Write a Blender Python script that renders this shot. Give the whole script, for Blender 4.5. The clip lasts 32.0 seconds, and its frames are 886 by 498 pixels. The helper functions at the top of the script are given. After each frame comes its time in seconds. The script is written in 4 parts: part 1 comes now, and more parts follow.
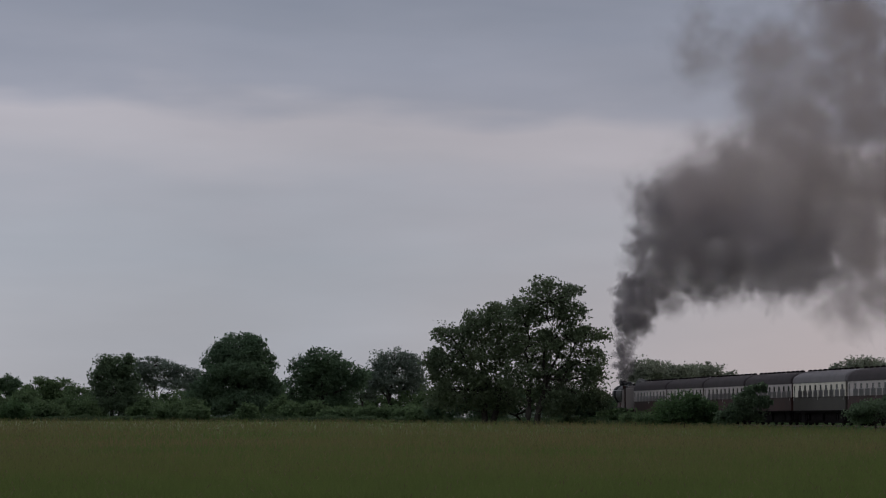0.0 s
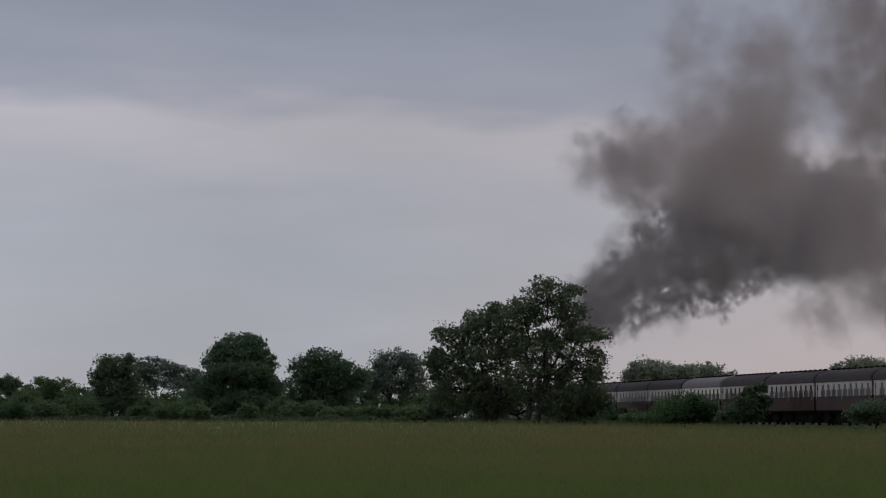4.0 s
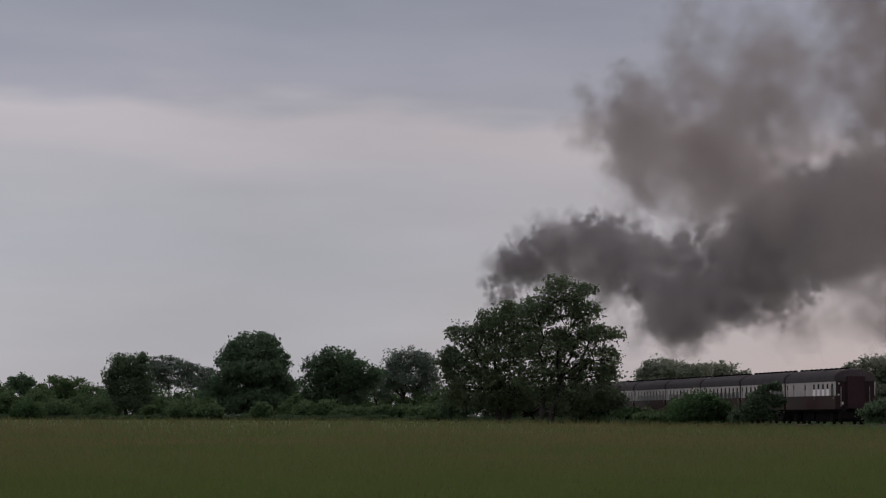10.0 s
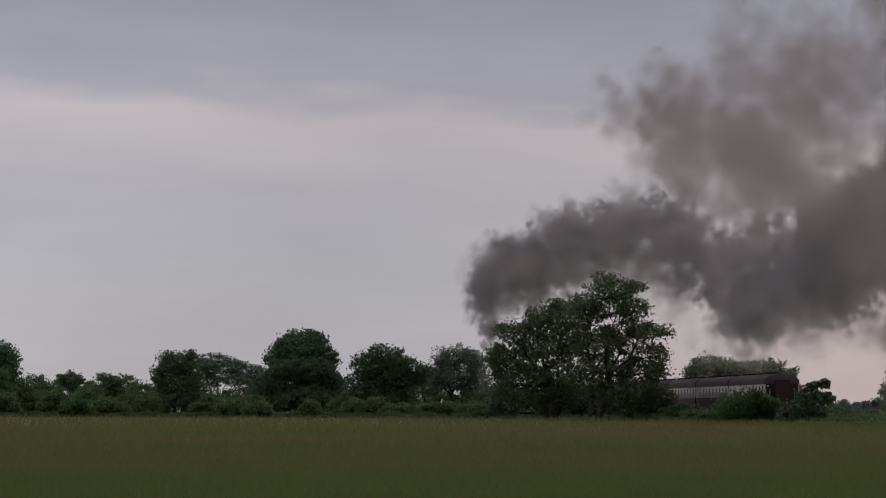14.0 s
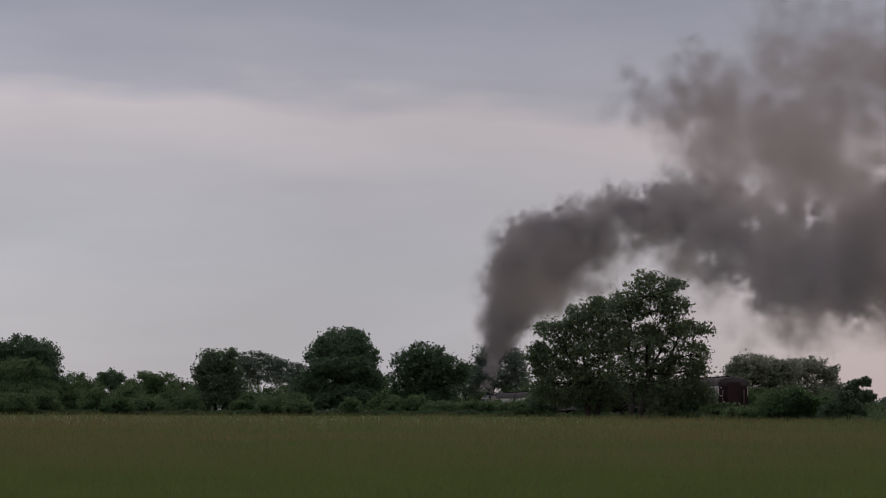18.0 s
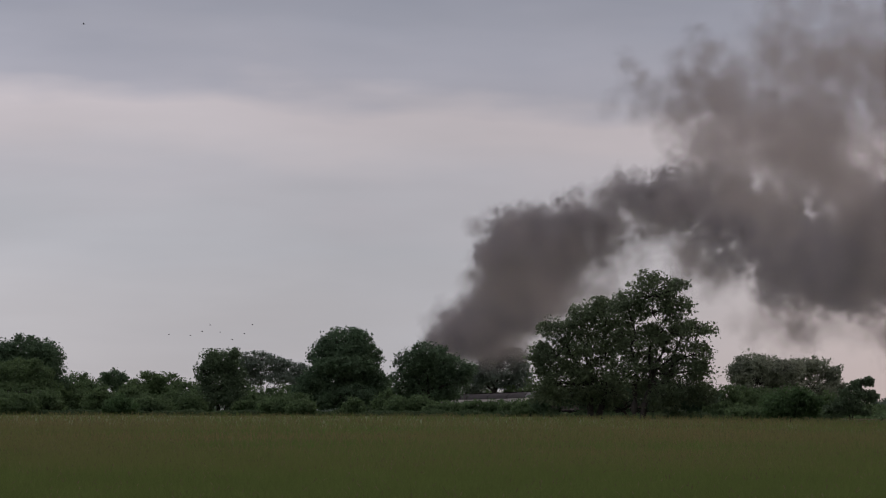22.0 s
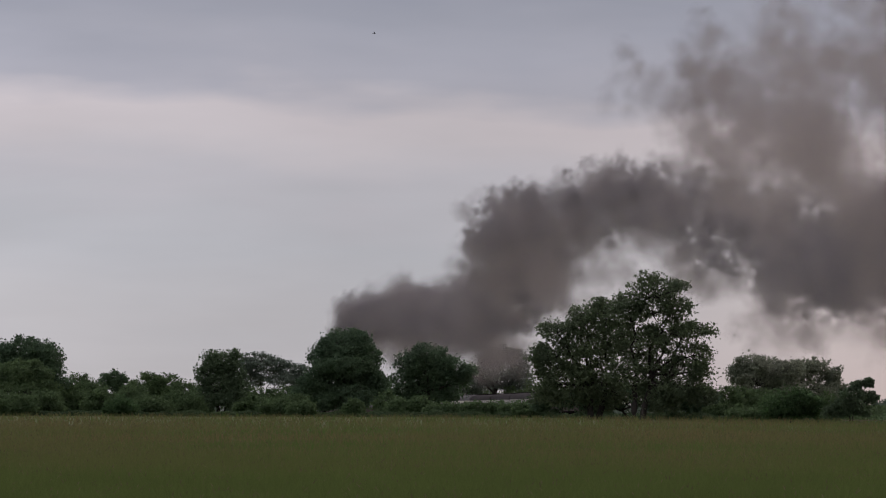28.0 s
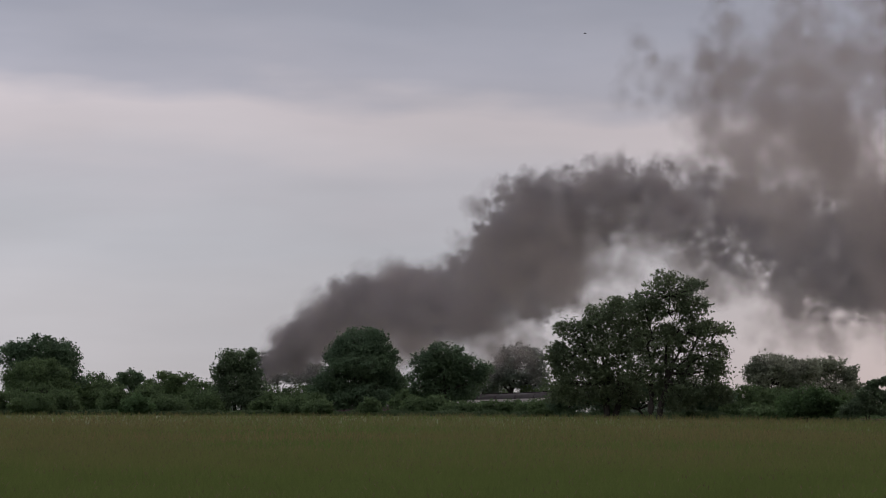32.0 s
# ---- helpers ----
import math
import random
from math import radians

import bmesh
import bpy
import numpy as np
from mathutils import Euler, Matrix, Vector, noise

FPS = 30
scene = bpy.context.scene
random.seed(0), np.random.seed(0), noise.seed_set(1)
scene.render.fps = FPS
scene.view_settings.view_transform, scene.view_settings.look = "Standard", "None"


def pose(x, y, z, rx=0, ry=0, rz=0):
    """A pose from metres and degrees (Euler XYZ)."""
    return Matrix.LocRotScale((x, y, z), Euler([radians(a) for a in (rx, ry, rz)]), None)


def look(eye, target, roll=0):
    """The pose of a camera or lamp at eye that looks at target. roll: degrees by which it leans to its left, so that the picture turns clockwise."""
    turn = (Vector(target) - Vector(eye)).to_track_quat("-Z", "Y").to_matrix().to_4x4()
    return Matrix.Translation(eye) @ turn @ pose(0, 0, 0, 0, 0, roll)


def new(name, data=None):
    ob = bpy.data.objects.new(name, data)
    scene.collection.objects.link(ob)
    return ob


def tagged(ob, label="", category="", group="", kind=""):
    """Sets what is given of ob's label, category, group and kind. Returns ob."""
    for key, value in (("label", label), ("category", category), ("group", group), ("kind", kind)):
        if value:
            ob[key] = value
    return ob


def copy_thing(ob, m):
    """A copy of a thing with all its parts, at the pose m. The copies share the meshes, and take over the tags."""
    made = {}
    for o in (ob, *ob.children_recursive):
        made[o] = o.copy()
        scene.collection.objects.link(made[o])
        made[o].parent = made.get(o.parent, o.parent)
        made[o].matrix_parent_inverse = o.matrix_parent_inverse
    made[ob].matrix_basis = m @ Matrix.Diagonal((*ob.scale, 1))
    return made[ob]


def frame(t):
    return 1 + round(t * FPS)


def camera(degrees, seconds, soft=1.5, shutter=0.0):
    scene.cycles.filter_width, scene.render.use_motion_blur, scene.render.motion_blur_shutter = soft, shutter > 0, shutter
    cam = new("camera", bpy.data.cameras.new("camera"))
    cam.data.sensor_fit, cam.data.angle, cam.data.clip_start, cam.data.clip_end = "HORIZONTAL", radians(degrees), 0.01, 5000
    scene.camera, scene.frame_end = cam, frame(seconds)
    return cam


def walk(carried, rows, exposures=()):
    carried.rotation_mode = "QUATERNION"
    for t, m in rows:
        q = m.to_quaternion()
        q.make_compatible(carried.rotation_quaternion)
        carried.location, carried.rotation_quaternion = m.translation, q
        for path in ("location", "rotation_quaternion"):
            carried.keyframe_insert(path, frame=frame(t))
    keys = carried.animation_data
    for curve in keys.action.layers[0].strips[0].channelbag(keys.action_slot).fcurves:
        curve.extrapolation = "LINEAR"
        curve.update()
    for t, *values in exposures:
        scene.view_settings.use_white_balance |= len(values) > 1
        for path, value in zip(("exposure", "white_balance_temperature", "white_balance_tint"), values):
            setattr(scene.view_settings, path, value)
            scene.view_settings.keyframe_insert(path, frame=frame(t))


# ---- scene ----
import collections
import functools

EYE = Vector((0.0, 0.0, 1.45))
REACH = 7355.0            # lens length in the units of the bearings below
TILT = math.atan(300 / REACH)
LENS = math.degrees(2 * math.atan(784 / REACH))
cam = camera(LENS, 32.0, 1.15)

# seconds, turn to the left and lift, in bearing units
PAN = [(0, 0, 0), (3.5, 0.5, 0), (7.3, 0.5, 0), (7.55, 2, 0), (8, 23.5, -2), (8.5, 23, -2), (9.5, 23, -2), (10, 24.5, -2),
       (10.5, 37, -2), (11, 51.5, -3), (11.5, 56, -3), (12, 73, -5), (12.5, 80, -5), (13, 86, -5), (13.5, 93.5, -5.3),
       (14, 110, -6.5), (14.5, 122, -7), (15.5, 146, -8.5), (16.5, 167, -9.7), (17, 167.5, -10), (17.5, 173.5, -10),
       (18, 182, -10), (18.5, 181, -9.7), (19, 181, -10), (21.4, 181, -10), (22, 187, -10), (22.5, 192.7, -10),
       (23, 193.3, -10), (23.5, 192.7, -10), (24, 189.7, -8.5), (24.5, 187, -8.5), (27.5, 187, -8.3), (30, 187.2, -8.3),
       (30.5, 188.5, -8.5), (31, 204, -9.5), (31.5, 214.5, -10), (32, 216, -10)]


def aim(dx, dy):
    """Camera pose after turning left by dx and up by -dy bearing units."""
    yaw = math.atan(dx / REACH)
    pitch = TILT + math.atan(dy / REACH)
    way = Vector((-math.sin(yaw) * math.cos(pitch), math.cos(yaw) * math.cos(pitch), math.sin(pitch)))
    return look(EYE, EYE + way * 100)


walk(cam, [(t, aim(dx, dy)) for t, dx, dy in PAN], exposures=[(0, -0.08, 6420, 11), (6, -0.02, 6480, 11), (13, 0.05, 6850, 14), (24, 0.13, 6850, 14), (32, 0.22, 6850, 14)])


def spot(u, v, far):
    """World place at bearing u (from the picture's left), height v, and distance far ahead."""
    d = REACH * math.cos(TILT) - (441 - v) * math.sin(TILT)
    up = REACH * math.sin(TILT) + (441 - v) * math.cos(TILT)
    return Vector((far * (u - 784) / d, far, EYE.z + far * up / d))


def units(far):
    """Metres for one bearing unit at that distance."""
    return far / REACH


# ---- light ----
world = bpy.data.worlds.new("overcast_sky")
scene.world = world
world.use_nodes = True
SUN_UP, SUN_TURN = radians(14), radians(62)


def sky_world():
    nt = world.node_tree
    nt.nodes.clear()
    n, l = nt.nodes.new, nt.links.new
    out, bg = n("ShaderNodeOutputWorld"), n("ShaderNodeBackground")
    sky = n("ShaderNodeTexSky")
    sky.sky_type, sky.sun_disc = "NISHITA", False
    sky.sun_elevation, sky.sun_rotation = SUN_UP, SUN_TURN
    dim = n("ShaderNodeVectorMath")
    dim.operation = "SCALE"
    dim.inputs["Scale"].default_value = 0.06
    l(sky.outputs[0], dim.inputs[0])
    tc, sep = n("ShaderNodeTexCoord"), n("ShaderNodeSeparateXYZ")
    l(tc.outputs["Generated"], sep.inputs[0])
    # long flat cloud sheets: noise stretched sideways
    mp = n("ShaderNodeMapping")
    mp.inputs["Scale"].default_value = (6, 6, 30)
    l(tc.outputs["Generated"], mp.inputs[0])
    no = n("ShaderNodeTexNoise")
    no.inputs["Scale"].default_value, no.inputs["Detail"].default_value, no.inputs["Roughness"].default_value = 1.0, 4, 0.5
    l(mp.outputs[0], no.inputs["Vector"])
    mp2 = n("ShaderNodeMapping")
    mp2.inputs["Scale"].default_value = (24, 24, 80)
    l(tc.outputs["Generated"], mp2.inputs[0])
    no2 = n("ShaderNodeTexNoise")
    no2.inputs["Scale"].default_value, no2.inputs["Detail"].default_value = 1.0, 5
    l(mp2.outputs[0], no2.inputs["Vector"])

    def mth(op, a, b):
        m = n("ShaderNodeMath")
        m.operation = op
        for k, v in ((0, a), (1, b)):
            if isinstance(v, (int, float)):
                m.inputs[k].default_value = v
            else:
                l(v, m.inputs[k])
        return m.outputs[0]
    lift = mth("MULTIPLY", mth("SUBTRACT", no.outputs["Fac"], 0.5), 0.050)
    lift = mth("ADD", lift, mth("MULTIPLY", mth("SUBTRACT", no2.outputs["Fac"], 0.5), 0.016))
    h = mth("ADD", sep.outputs["Z"], lift)
    h = mth("ADD", h, mth("MULTIPLY", sep.outputs["X"], 0.05))
    h = mth("MULTIPLY", h, 5.0)
    ramp = n("ShaderNodeValToRGB")
    cr = ramp.color_ramp
    stops = [(0.0, (0.41, 0.415, 0.45)), (0.10, (0.395, 0.41, 0.455)), (0.19, (0.38, 0.405, 0.46)), (0.25, (0.39, 0.40, 0.455)),
             (0.315, (0.44, 0.43, 0.475)), (0.355, (0.45, 0.435, 0.48)), (0.40, (0.325, 0.34, 0.41)), (0.50, (0.265, 0.29, 0.365)),
             (0.8, (0.34, 0.355, 0.42)), (1.0, (0.39, 0.40, 0.45))]
    cr.elements[0].position, cr.elements[1].position = stops[0][0], stops[-1][0]
    for p, c in stops[1:-1]:
        cr.elements.new(p)
    for e, (p, c) in zip(cr.elements, stops):
        e.color = (*c, 1)
    l(h, ramp.inputs[0])
    # warmer and brighter towards the low sun on the right
    warm = n("ShaderNodeMix")
    warm.data_type = "RGBA"
    warm.blend_type = "MULTIPLY"
    side = n("ShaderNodeMapRange")
    for k, v in zip(("From Min", "From Max", "To Min", "To Max"), (-0.03, 0.09, 0.0, 1.0)):
        side.inputs[k].default_value = v
    l(sep.outputs["X"], side.inputs["Value"])
    near = n("ShaderNodeMapRange")
    for k, v in zip(("From Min", "From Max", "To Min", "To Max"), (0.0, 0.07, 1.0, 0.15)):
        near.inputs[k].default_value = v
    l(sep.outputs["Z"], near.inputs["Value"])
    l(mth("MULTIPLY", side.outputs[0], near.outputs[0]), warm.inputs["Factor"])
    mp3 = n("ShaderNodeMapping")
    mp3.inputs["Scale"].default_value = (11, 11, 48)
    mp3.inputs["Location"].default_value = (3.1, 0.4, 1.7)
    l(tc.outputs["Generated"], mp3.inputs[0])
    no3 = n("ShaderNodeTexNoise")
    no3.inputs["Scale"].default_value, no3.inputs["Detail"].default_value = 1.0, 4
    l(mp3.outputs[0], no3.inputs["Vector"])
    sheet = n("ShaderNodeMapRange")
    for k, v in zip(("From Min", "From Max", "To Min", "To Max"), (0.3, 0.7, 0.93, 1.07)):
        sheet.inputs[k].default_value = v
    l(no3.outputs["Fac"], sheet.inputs["Value"])
    folds = n("ShaderNodeVectorMath")
    folds.operation = "SCALE"
    l(ramp.outputs[0], folds.inputs[0])
    l(sheet.outputs[0], folds.inputs["Scale"])
    l(folds.outputs[0], warm.inputs["A"])
    warm.inputs["B"].default_value = (1.27, 1.06, 0.97, 1)
    # an overcast sky is brighter overhead than at its rim
    over = n("ShaderNodeMapRange")
    for k, v in zip(("From Min", "From Max", "To Min", "To Max"), (0.14, 0.9, 1.0, 1.9)):
        over.inputs[k].default_value = v
    l(sep.outputs["Z"], over.inputs["Value"])
    dome = n("ShaderNodeVectorMath")
    dome.operation = "SCALE"
    l(warm.outputs["Result"], dome.inputs[0])
    pale = n("ShaderNodeMapRange")           # thinner cloud to the left
    for k, v in zip(("From Min", "From Max", "To Min", "To Max"), (-0.15, -0.05, 1.14, 1.0)):
        pale.inputs[k].default_value = v
    l(sep.outputs["X"], pale.inputs["Value"])
    l(mth("MULTIPLY", over.outputs[0], pale.outputs[0]), dome.inputs["Scale"])
    mix = n("ShaderNodeMix")
    mix.data_type = "RGBA"
    mix.inputs["Factor"].default_value = 0.92
    l(dim.outputs[0], mix.inputs["A"])
    l(dome.outputs[0], mix.inputs["B"])
    l(mix.outputs["Result"], bg.inputs["Color"])
    bg.inputs["Strength"].default_value = 1.0
    l(bg.outputs[0], out.inputs[0])


sky_world()
sun = new("sun", bpy.data.lights.new("sun", "SUN"))
sun.data.energy, sun.data.angle, sun.data.color = 0.5, radians(25), (1.0, 0.86, 0.76)
sun.matrix_basis = look((0, 0, 300), (-math.sin(SUN_TURN) * math.cos(SUN_UP) * 100, -math.cos(SUN_TURN) * math.cos(SUN_UP) * 100, 300 - math.sin(SUN_UP) * 100 - 30))
# smoke is many thin veils one behind another
scene.cycles.transparent_max_bounces = 220


# ---- materials ----
def shader(name, color, rough=0.7, metal=0.0, vary=0.25, scale=1.0, bump=0.0, second=None, island=0.0, spec=0.3, through_light=0.0):
    """A surface with blotches and grain, at real-world size, and a second colour for wear."""
    m = bpy.data.materials.new(name)
    m.use_nodes = True
    nt = m.node_tree
    n, l = nt.nodes.new, nt.links.new
    b = nt.nodes["Principled BSDF"]
    b.inputs["Roughness"].default_value, b.inputs["Metallic"].default_value = rough, metal
    b.inputs["Specular IOR Level"].default_value = spec
    tc = n("ShaderNodeTexCoord")
    big, fine = n("ShaderNodeTexNoise"), n("ShaderNodeTexNoise")
    big.inputs["Scale"].default_value, big.inputs["Detail"].default_value = 0.35 * scale, 3
    fine.inputs["Scale"].default_value, fine.inputs["Detail"].default_value = 6.0 * scale, 4
    for t in (big, fine):
        l(tc.outputs["Object"], t.inputs["Vector"])
    mx = n("ShaderNodeMix")
    mx.data_type = "RGBA"
    second = second or tuple(c * (1 - vary) for c in color)
    mx.inputs["A"].default_value, mx.inputs["B"].default_value = (*color, 1), (*second, 1)
    mr = n("ShaderNodeMapRange")
    mr.inputs["From Min"].default_value, mr.inputs["From Max"].default_value = 0.35, 0.65
    l(big.outputs["Fac"], mr.inputs["Value"])
    l(mr.outputs[0], mx.inputs["Factor"])
    hsv = n("ShaderNodeHueSaturation")
    l(mx.outputs["Result"], hsv.inputs["Color"])
    val = n("ShaderNodeMapRange")
    val.inputs["From Min"].default_value, val.inputs["From Max"].default_value = 0.25, 0.75
    val.inputs["To Min"].default_value, val.inputs["To Max"].default_value = 1 - vary, 1 + vary
    l(fine.outputs["Fac"], val.inputs["Value"])
    if island:
        geo = n("ShaderNodeNewGeometry")
        iv = n("ShaderNodeMapRange")
        iv.inputs["To Min"].default_value, iv.inputs["To Max"].default_value = 1 - island, 1 + island
        l(geo.outputs["Random Per Island"], iv.inputs["Value"])
        mu = n("ShaderNodeMath")
        mu.operation = "MULTIPLY"
        l(val.outputs[0], mu.inputs[0])
        l(iv.outputs[0], mu.inputs[1])
        l(mu.outputs[0], hsv.inputs["Value"])
    else:
        l(val.outputs[0], hsv.inputs["Value"])
    l(hsv.outputs[0], b.inputs["Base Color"])
    if bump:
        bp = n("ShaderNodeBump")
        bp.inputs["Strength"].default_value, bp.inputs["Distance"].default_value = bump, 0.02
        l(fine.outputs["Fac"], bp.inputs["Height"])
        l(bp.outputs[0], b.inputs["Normal"])
    if through_light:
        tr, ms = n("ShaderNodeBsdfTranslucent"), n("ShaderNodeMixShader")
        ms.inputs[0].default_value = through_light
        l(hsv.outputs[0], tr.inputs["Color"])
        l(b.outputs[0], ms.inputs[1])
        l(tr.outputs[0], ms.inputs[2])
        l(ms.outputs[0], nt.nodes["Material Output"].inputs["Surface"])
    return m


def leafy(name, color, second):
    return shader(name, color, 0.7, 0, 0.25, 0.6, 0, second, 0.22, 0.14, 0.5)


# oak and alder greens are lifted towards blue to paint in air haze
OAK_LEAF = leafy("haze_tinted_dark_oak_leaves", (0.088, 0.138, 0.078), (0.068, 0.110, 0.068))
BIG_LEAF = leafy("haze_tinted_alder_leaves", (0.116, 0.152, 0.084), (0.090, 0.122, 0.072))
THORN_LEAF = leafy("hawthorn_leaves", (0.096, 0.138, 0.078), (0.074, 0.110, 0.068))
# paler and bluer than real leaves: distance haze mixed into the colour
HAZED_LEAF = leafy("haze_paled_far_leaves", (0.140, 0.176, 0.140), (0.112, 0.146, 0.120))
BUSH_LEAF = leafy("bright_bush_leaves", (0.070, 0.122, 0.050), (0.052, 0.094, 0.044))
# lightened past natural foliage so the colour itself gives the haze
HAZED_WILLOW_LEAF = leafy("haze_paled_willow_leaves", (0.205, 0.230, 0.165), (0.165, 0.190, 0.140))
HEDGE_LEAF = leafy("hedge_leaves", (0.092, 0.140, 0.062), (0.068, 0.108, 0.054))
# leaf green darkened to hold the shade under the hedge
NETTLE = leafy("nettle_leaves_painted_shade", (0.068, 0.100, 0.048), (0.050, 0.080, 0.042))
BARK = shader("bark", (0.038, 0.033, 0.028), 0.9, 0, 0.35, 3, 0.8)
SOIL = shader("field_soil", (0.085, 0.115, 0.040), 0.95, 0, 0.2, 0.3, 0.5, (0.100, 0.110, 0.046))
def lusher(m, color, start, end):
    """Lets a second, greener growth take over in patches where y falls from end to start."""
    nt = m.node_tree
    n, l = nt.nodes.new, nt.links.new
    tc, sep, far, mix, patch, add = (n("ShaderNode" + k) for k in ("TexCoord", "SeparateXYZ", "MapRange", "Mix", "TexNoise", "Math"))
    l(tc.outputs["Object"], sep.inputs[0])
    l(tc.outputs["Object"], patch.inputs["Vector"])
    patch.inputs["Scale"].default_value, patch.inputs["Detail"].default_value = 0.22, 3
    add.operation = "MULTIPLY_ADD"
    add.inputs[1].default_value = 46
    l(patch.outputs["Fac"], add.inputs[0])
    l(sep.outputs["Y"], add.inputs[2])
    for k, v in zip(("From Min", "From Max", "To Min", "To Max"), (start + 23, end + 23, 1.0, 0.0)):
        far.inputs[k].default_value = v
    l(add.outputs[0], far.inputs["Value"])
    hsv = next(q for q in nt.nodes if q.bl_idname == "ShaderNodeHueSaturation")
    old = hsv.inputs["Color"].links[0].from_socket
    mix.data_type = "RGBA"
    l(far.outputs[0], mix.inputs["Factor"])
    l(old, mix.inputs["A"])
    mix.inputs["B"].default_value = (*color, 1)
    l(mix.outputs["Result"], hsv.inputs["Color"])


GRASS = shader("meadow_grass", (0.082, 0.136, 0.037), 0.8, 0, 0.15, 0.16, 0, (0.166, 0.130, 0.068), 0.10, 0.03, 0.5)
SEED = shader("seeding_grass_heads", (0.136, 0.116, 0.066), 0.8, 0, 0.2, 0.16, 0, (0.112, 0.112, 0.056), 0.18, 0.03, 0.4)
lusher(GRASS, (0.102, 0.134, 0.042), 52, 84)
lusher(SOIL, (0.086, 0.112, 0.036), 52, 84)
BALLAST = shader("track_ballast", (0.075, 0.065, 0.058), 0.95, 0, 0.4, 4, 1.0)
RUST = shader("rail_steel", (0.16, 0.10, 0.07), 0.5, 0.7, 0.3, 3)
SLEEPER = shader("sleeper_timber", (0.08, 0.065, 0.05), 0.9, 0, 0.3, 4, 0.5)
MAROON = shader("crimson_coach_paint", (0.045, 0.021, 0.019), 0.5, 0, 0.2, 1.5, 0, (0.034, 0.018, 0.016), 0, 0.06)
CREAM = shader("cream_coach_paint", (0.43, 0.385, 0.37), 0.6, 0, 0.14, 1.5, 0, (0.34, 0.305, 0.295), 0, 0.1)
WHITE = shader("pale_cream_coach_paint", (0.62, 0.58, 0.50), 0.6, 0, 0.10, 1.5, 0, None, 0, 0.1)
BROWN = shader("chocolate_coach_paint", (0.045, 0.040, 0.033), 0.55, 0, 0.18, 1.5, 0, None, 0, 0.12)
ROOF = shader("dark_coach_roof", (0.040, 0.032, 0.034), 0.8, 0, 0.3, 1.2, 0.2, (0.028, 0.023, 0.024), 0, 0.15)
END_RED = shader("dark_crimson_end_paint", (0.030, 0.014, 0.016), 0.6, 0, 0.25, 1.5, 0, None, 0, 0.15)
# pale colour that stands for bright sky in the brake coach windows
SKY_PANEL = shader("pale_sky_glare_panel", (0.78, 0.74, 0.72), 0.9, 0, 0.06, 3)
DARK_GLASS = shader("dark_ventilator_glass", (0.020, 0.020, 0.022), 0.15, 0, 0.2, 3, 0, None, 0, 0.4)
ROOF_PALE = shader("pale_grey_coach_roof", (0.12, 0.112, 0.116), 0.75, 0, 0.2, 1.2, 0.2)
UNDER = shader("sooty_underframe", (0.014, 0.012, 0.012), 0.95, 0, 0.35, 3, 0.4, None, 0, 0.05)
BLACK = shader("black_engine_paint", (0.012, 0.012, 0.013), 0.6, 0.0, 0.3, 2, 0, None, 0, 0.2)
STEEL = shader("worn_bright_steel", (0.45, 0.44, 0.43), 0.35, 0.9, 0.25, 4)
CRIMSON = shader("dull_crimson_engine_paint", (0.055, 0.024, 0.022), 0.45, 0, 0.2, 1.5)
COAL = shader("coal", (0.012, 0.012, 0.012), 0.6, 0, 0.4, 8, 1.0)
TIMBER = shader("weathered_fence_timber", (0.14, 0.12, 0.10), 0.9, 0, 0.3, 5, 0.6)
LAMP_WHITE = shader("white_lamp_enamel", (0.5, 0.48, 0.45), 0.5, 0, 0.2, 5)
FEATHER = shader("dark_feathers", (0.02, 0.02, 0.022), 0.8, 0, 0.3, 20)


def pane_material():
    m = bpy.data.materials.new("dusty_coach_window_glass")
    m.use_nodes = True
    b = m.node_tree.nodes["Principled BSDF"]
    b.inputs["Base Color"].default_value = (0.045, 0.040, 0.043, 1)
    b.inputs["Roughness"].default_value, b.inputs["IOR"].default_value = 0.3, 1.22
    b.inputs["Transmission Weight"].default_value = 0.25
    return m


GLASS = pane_material()


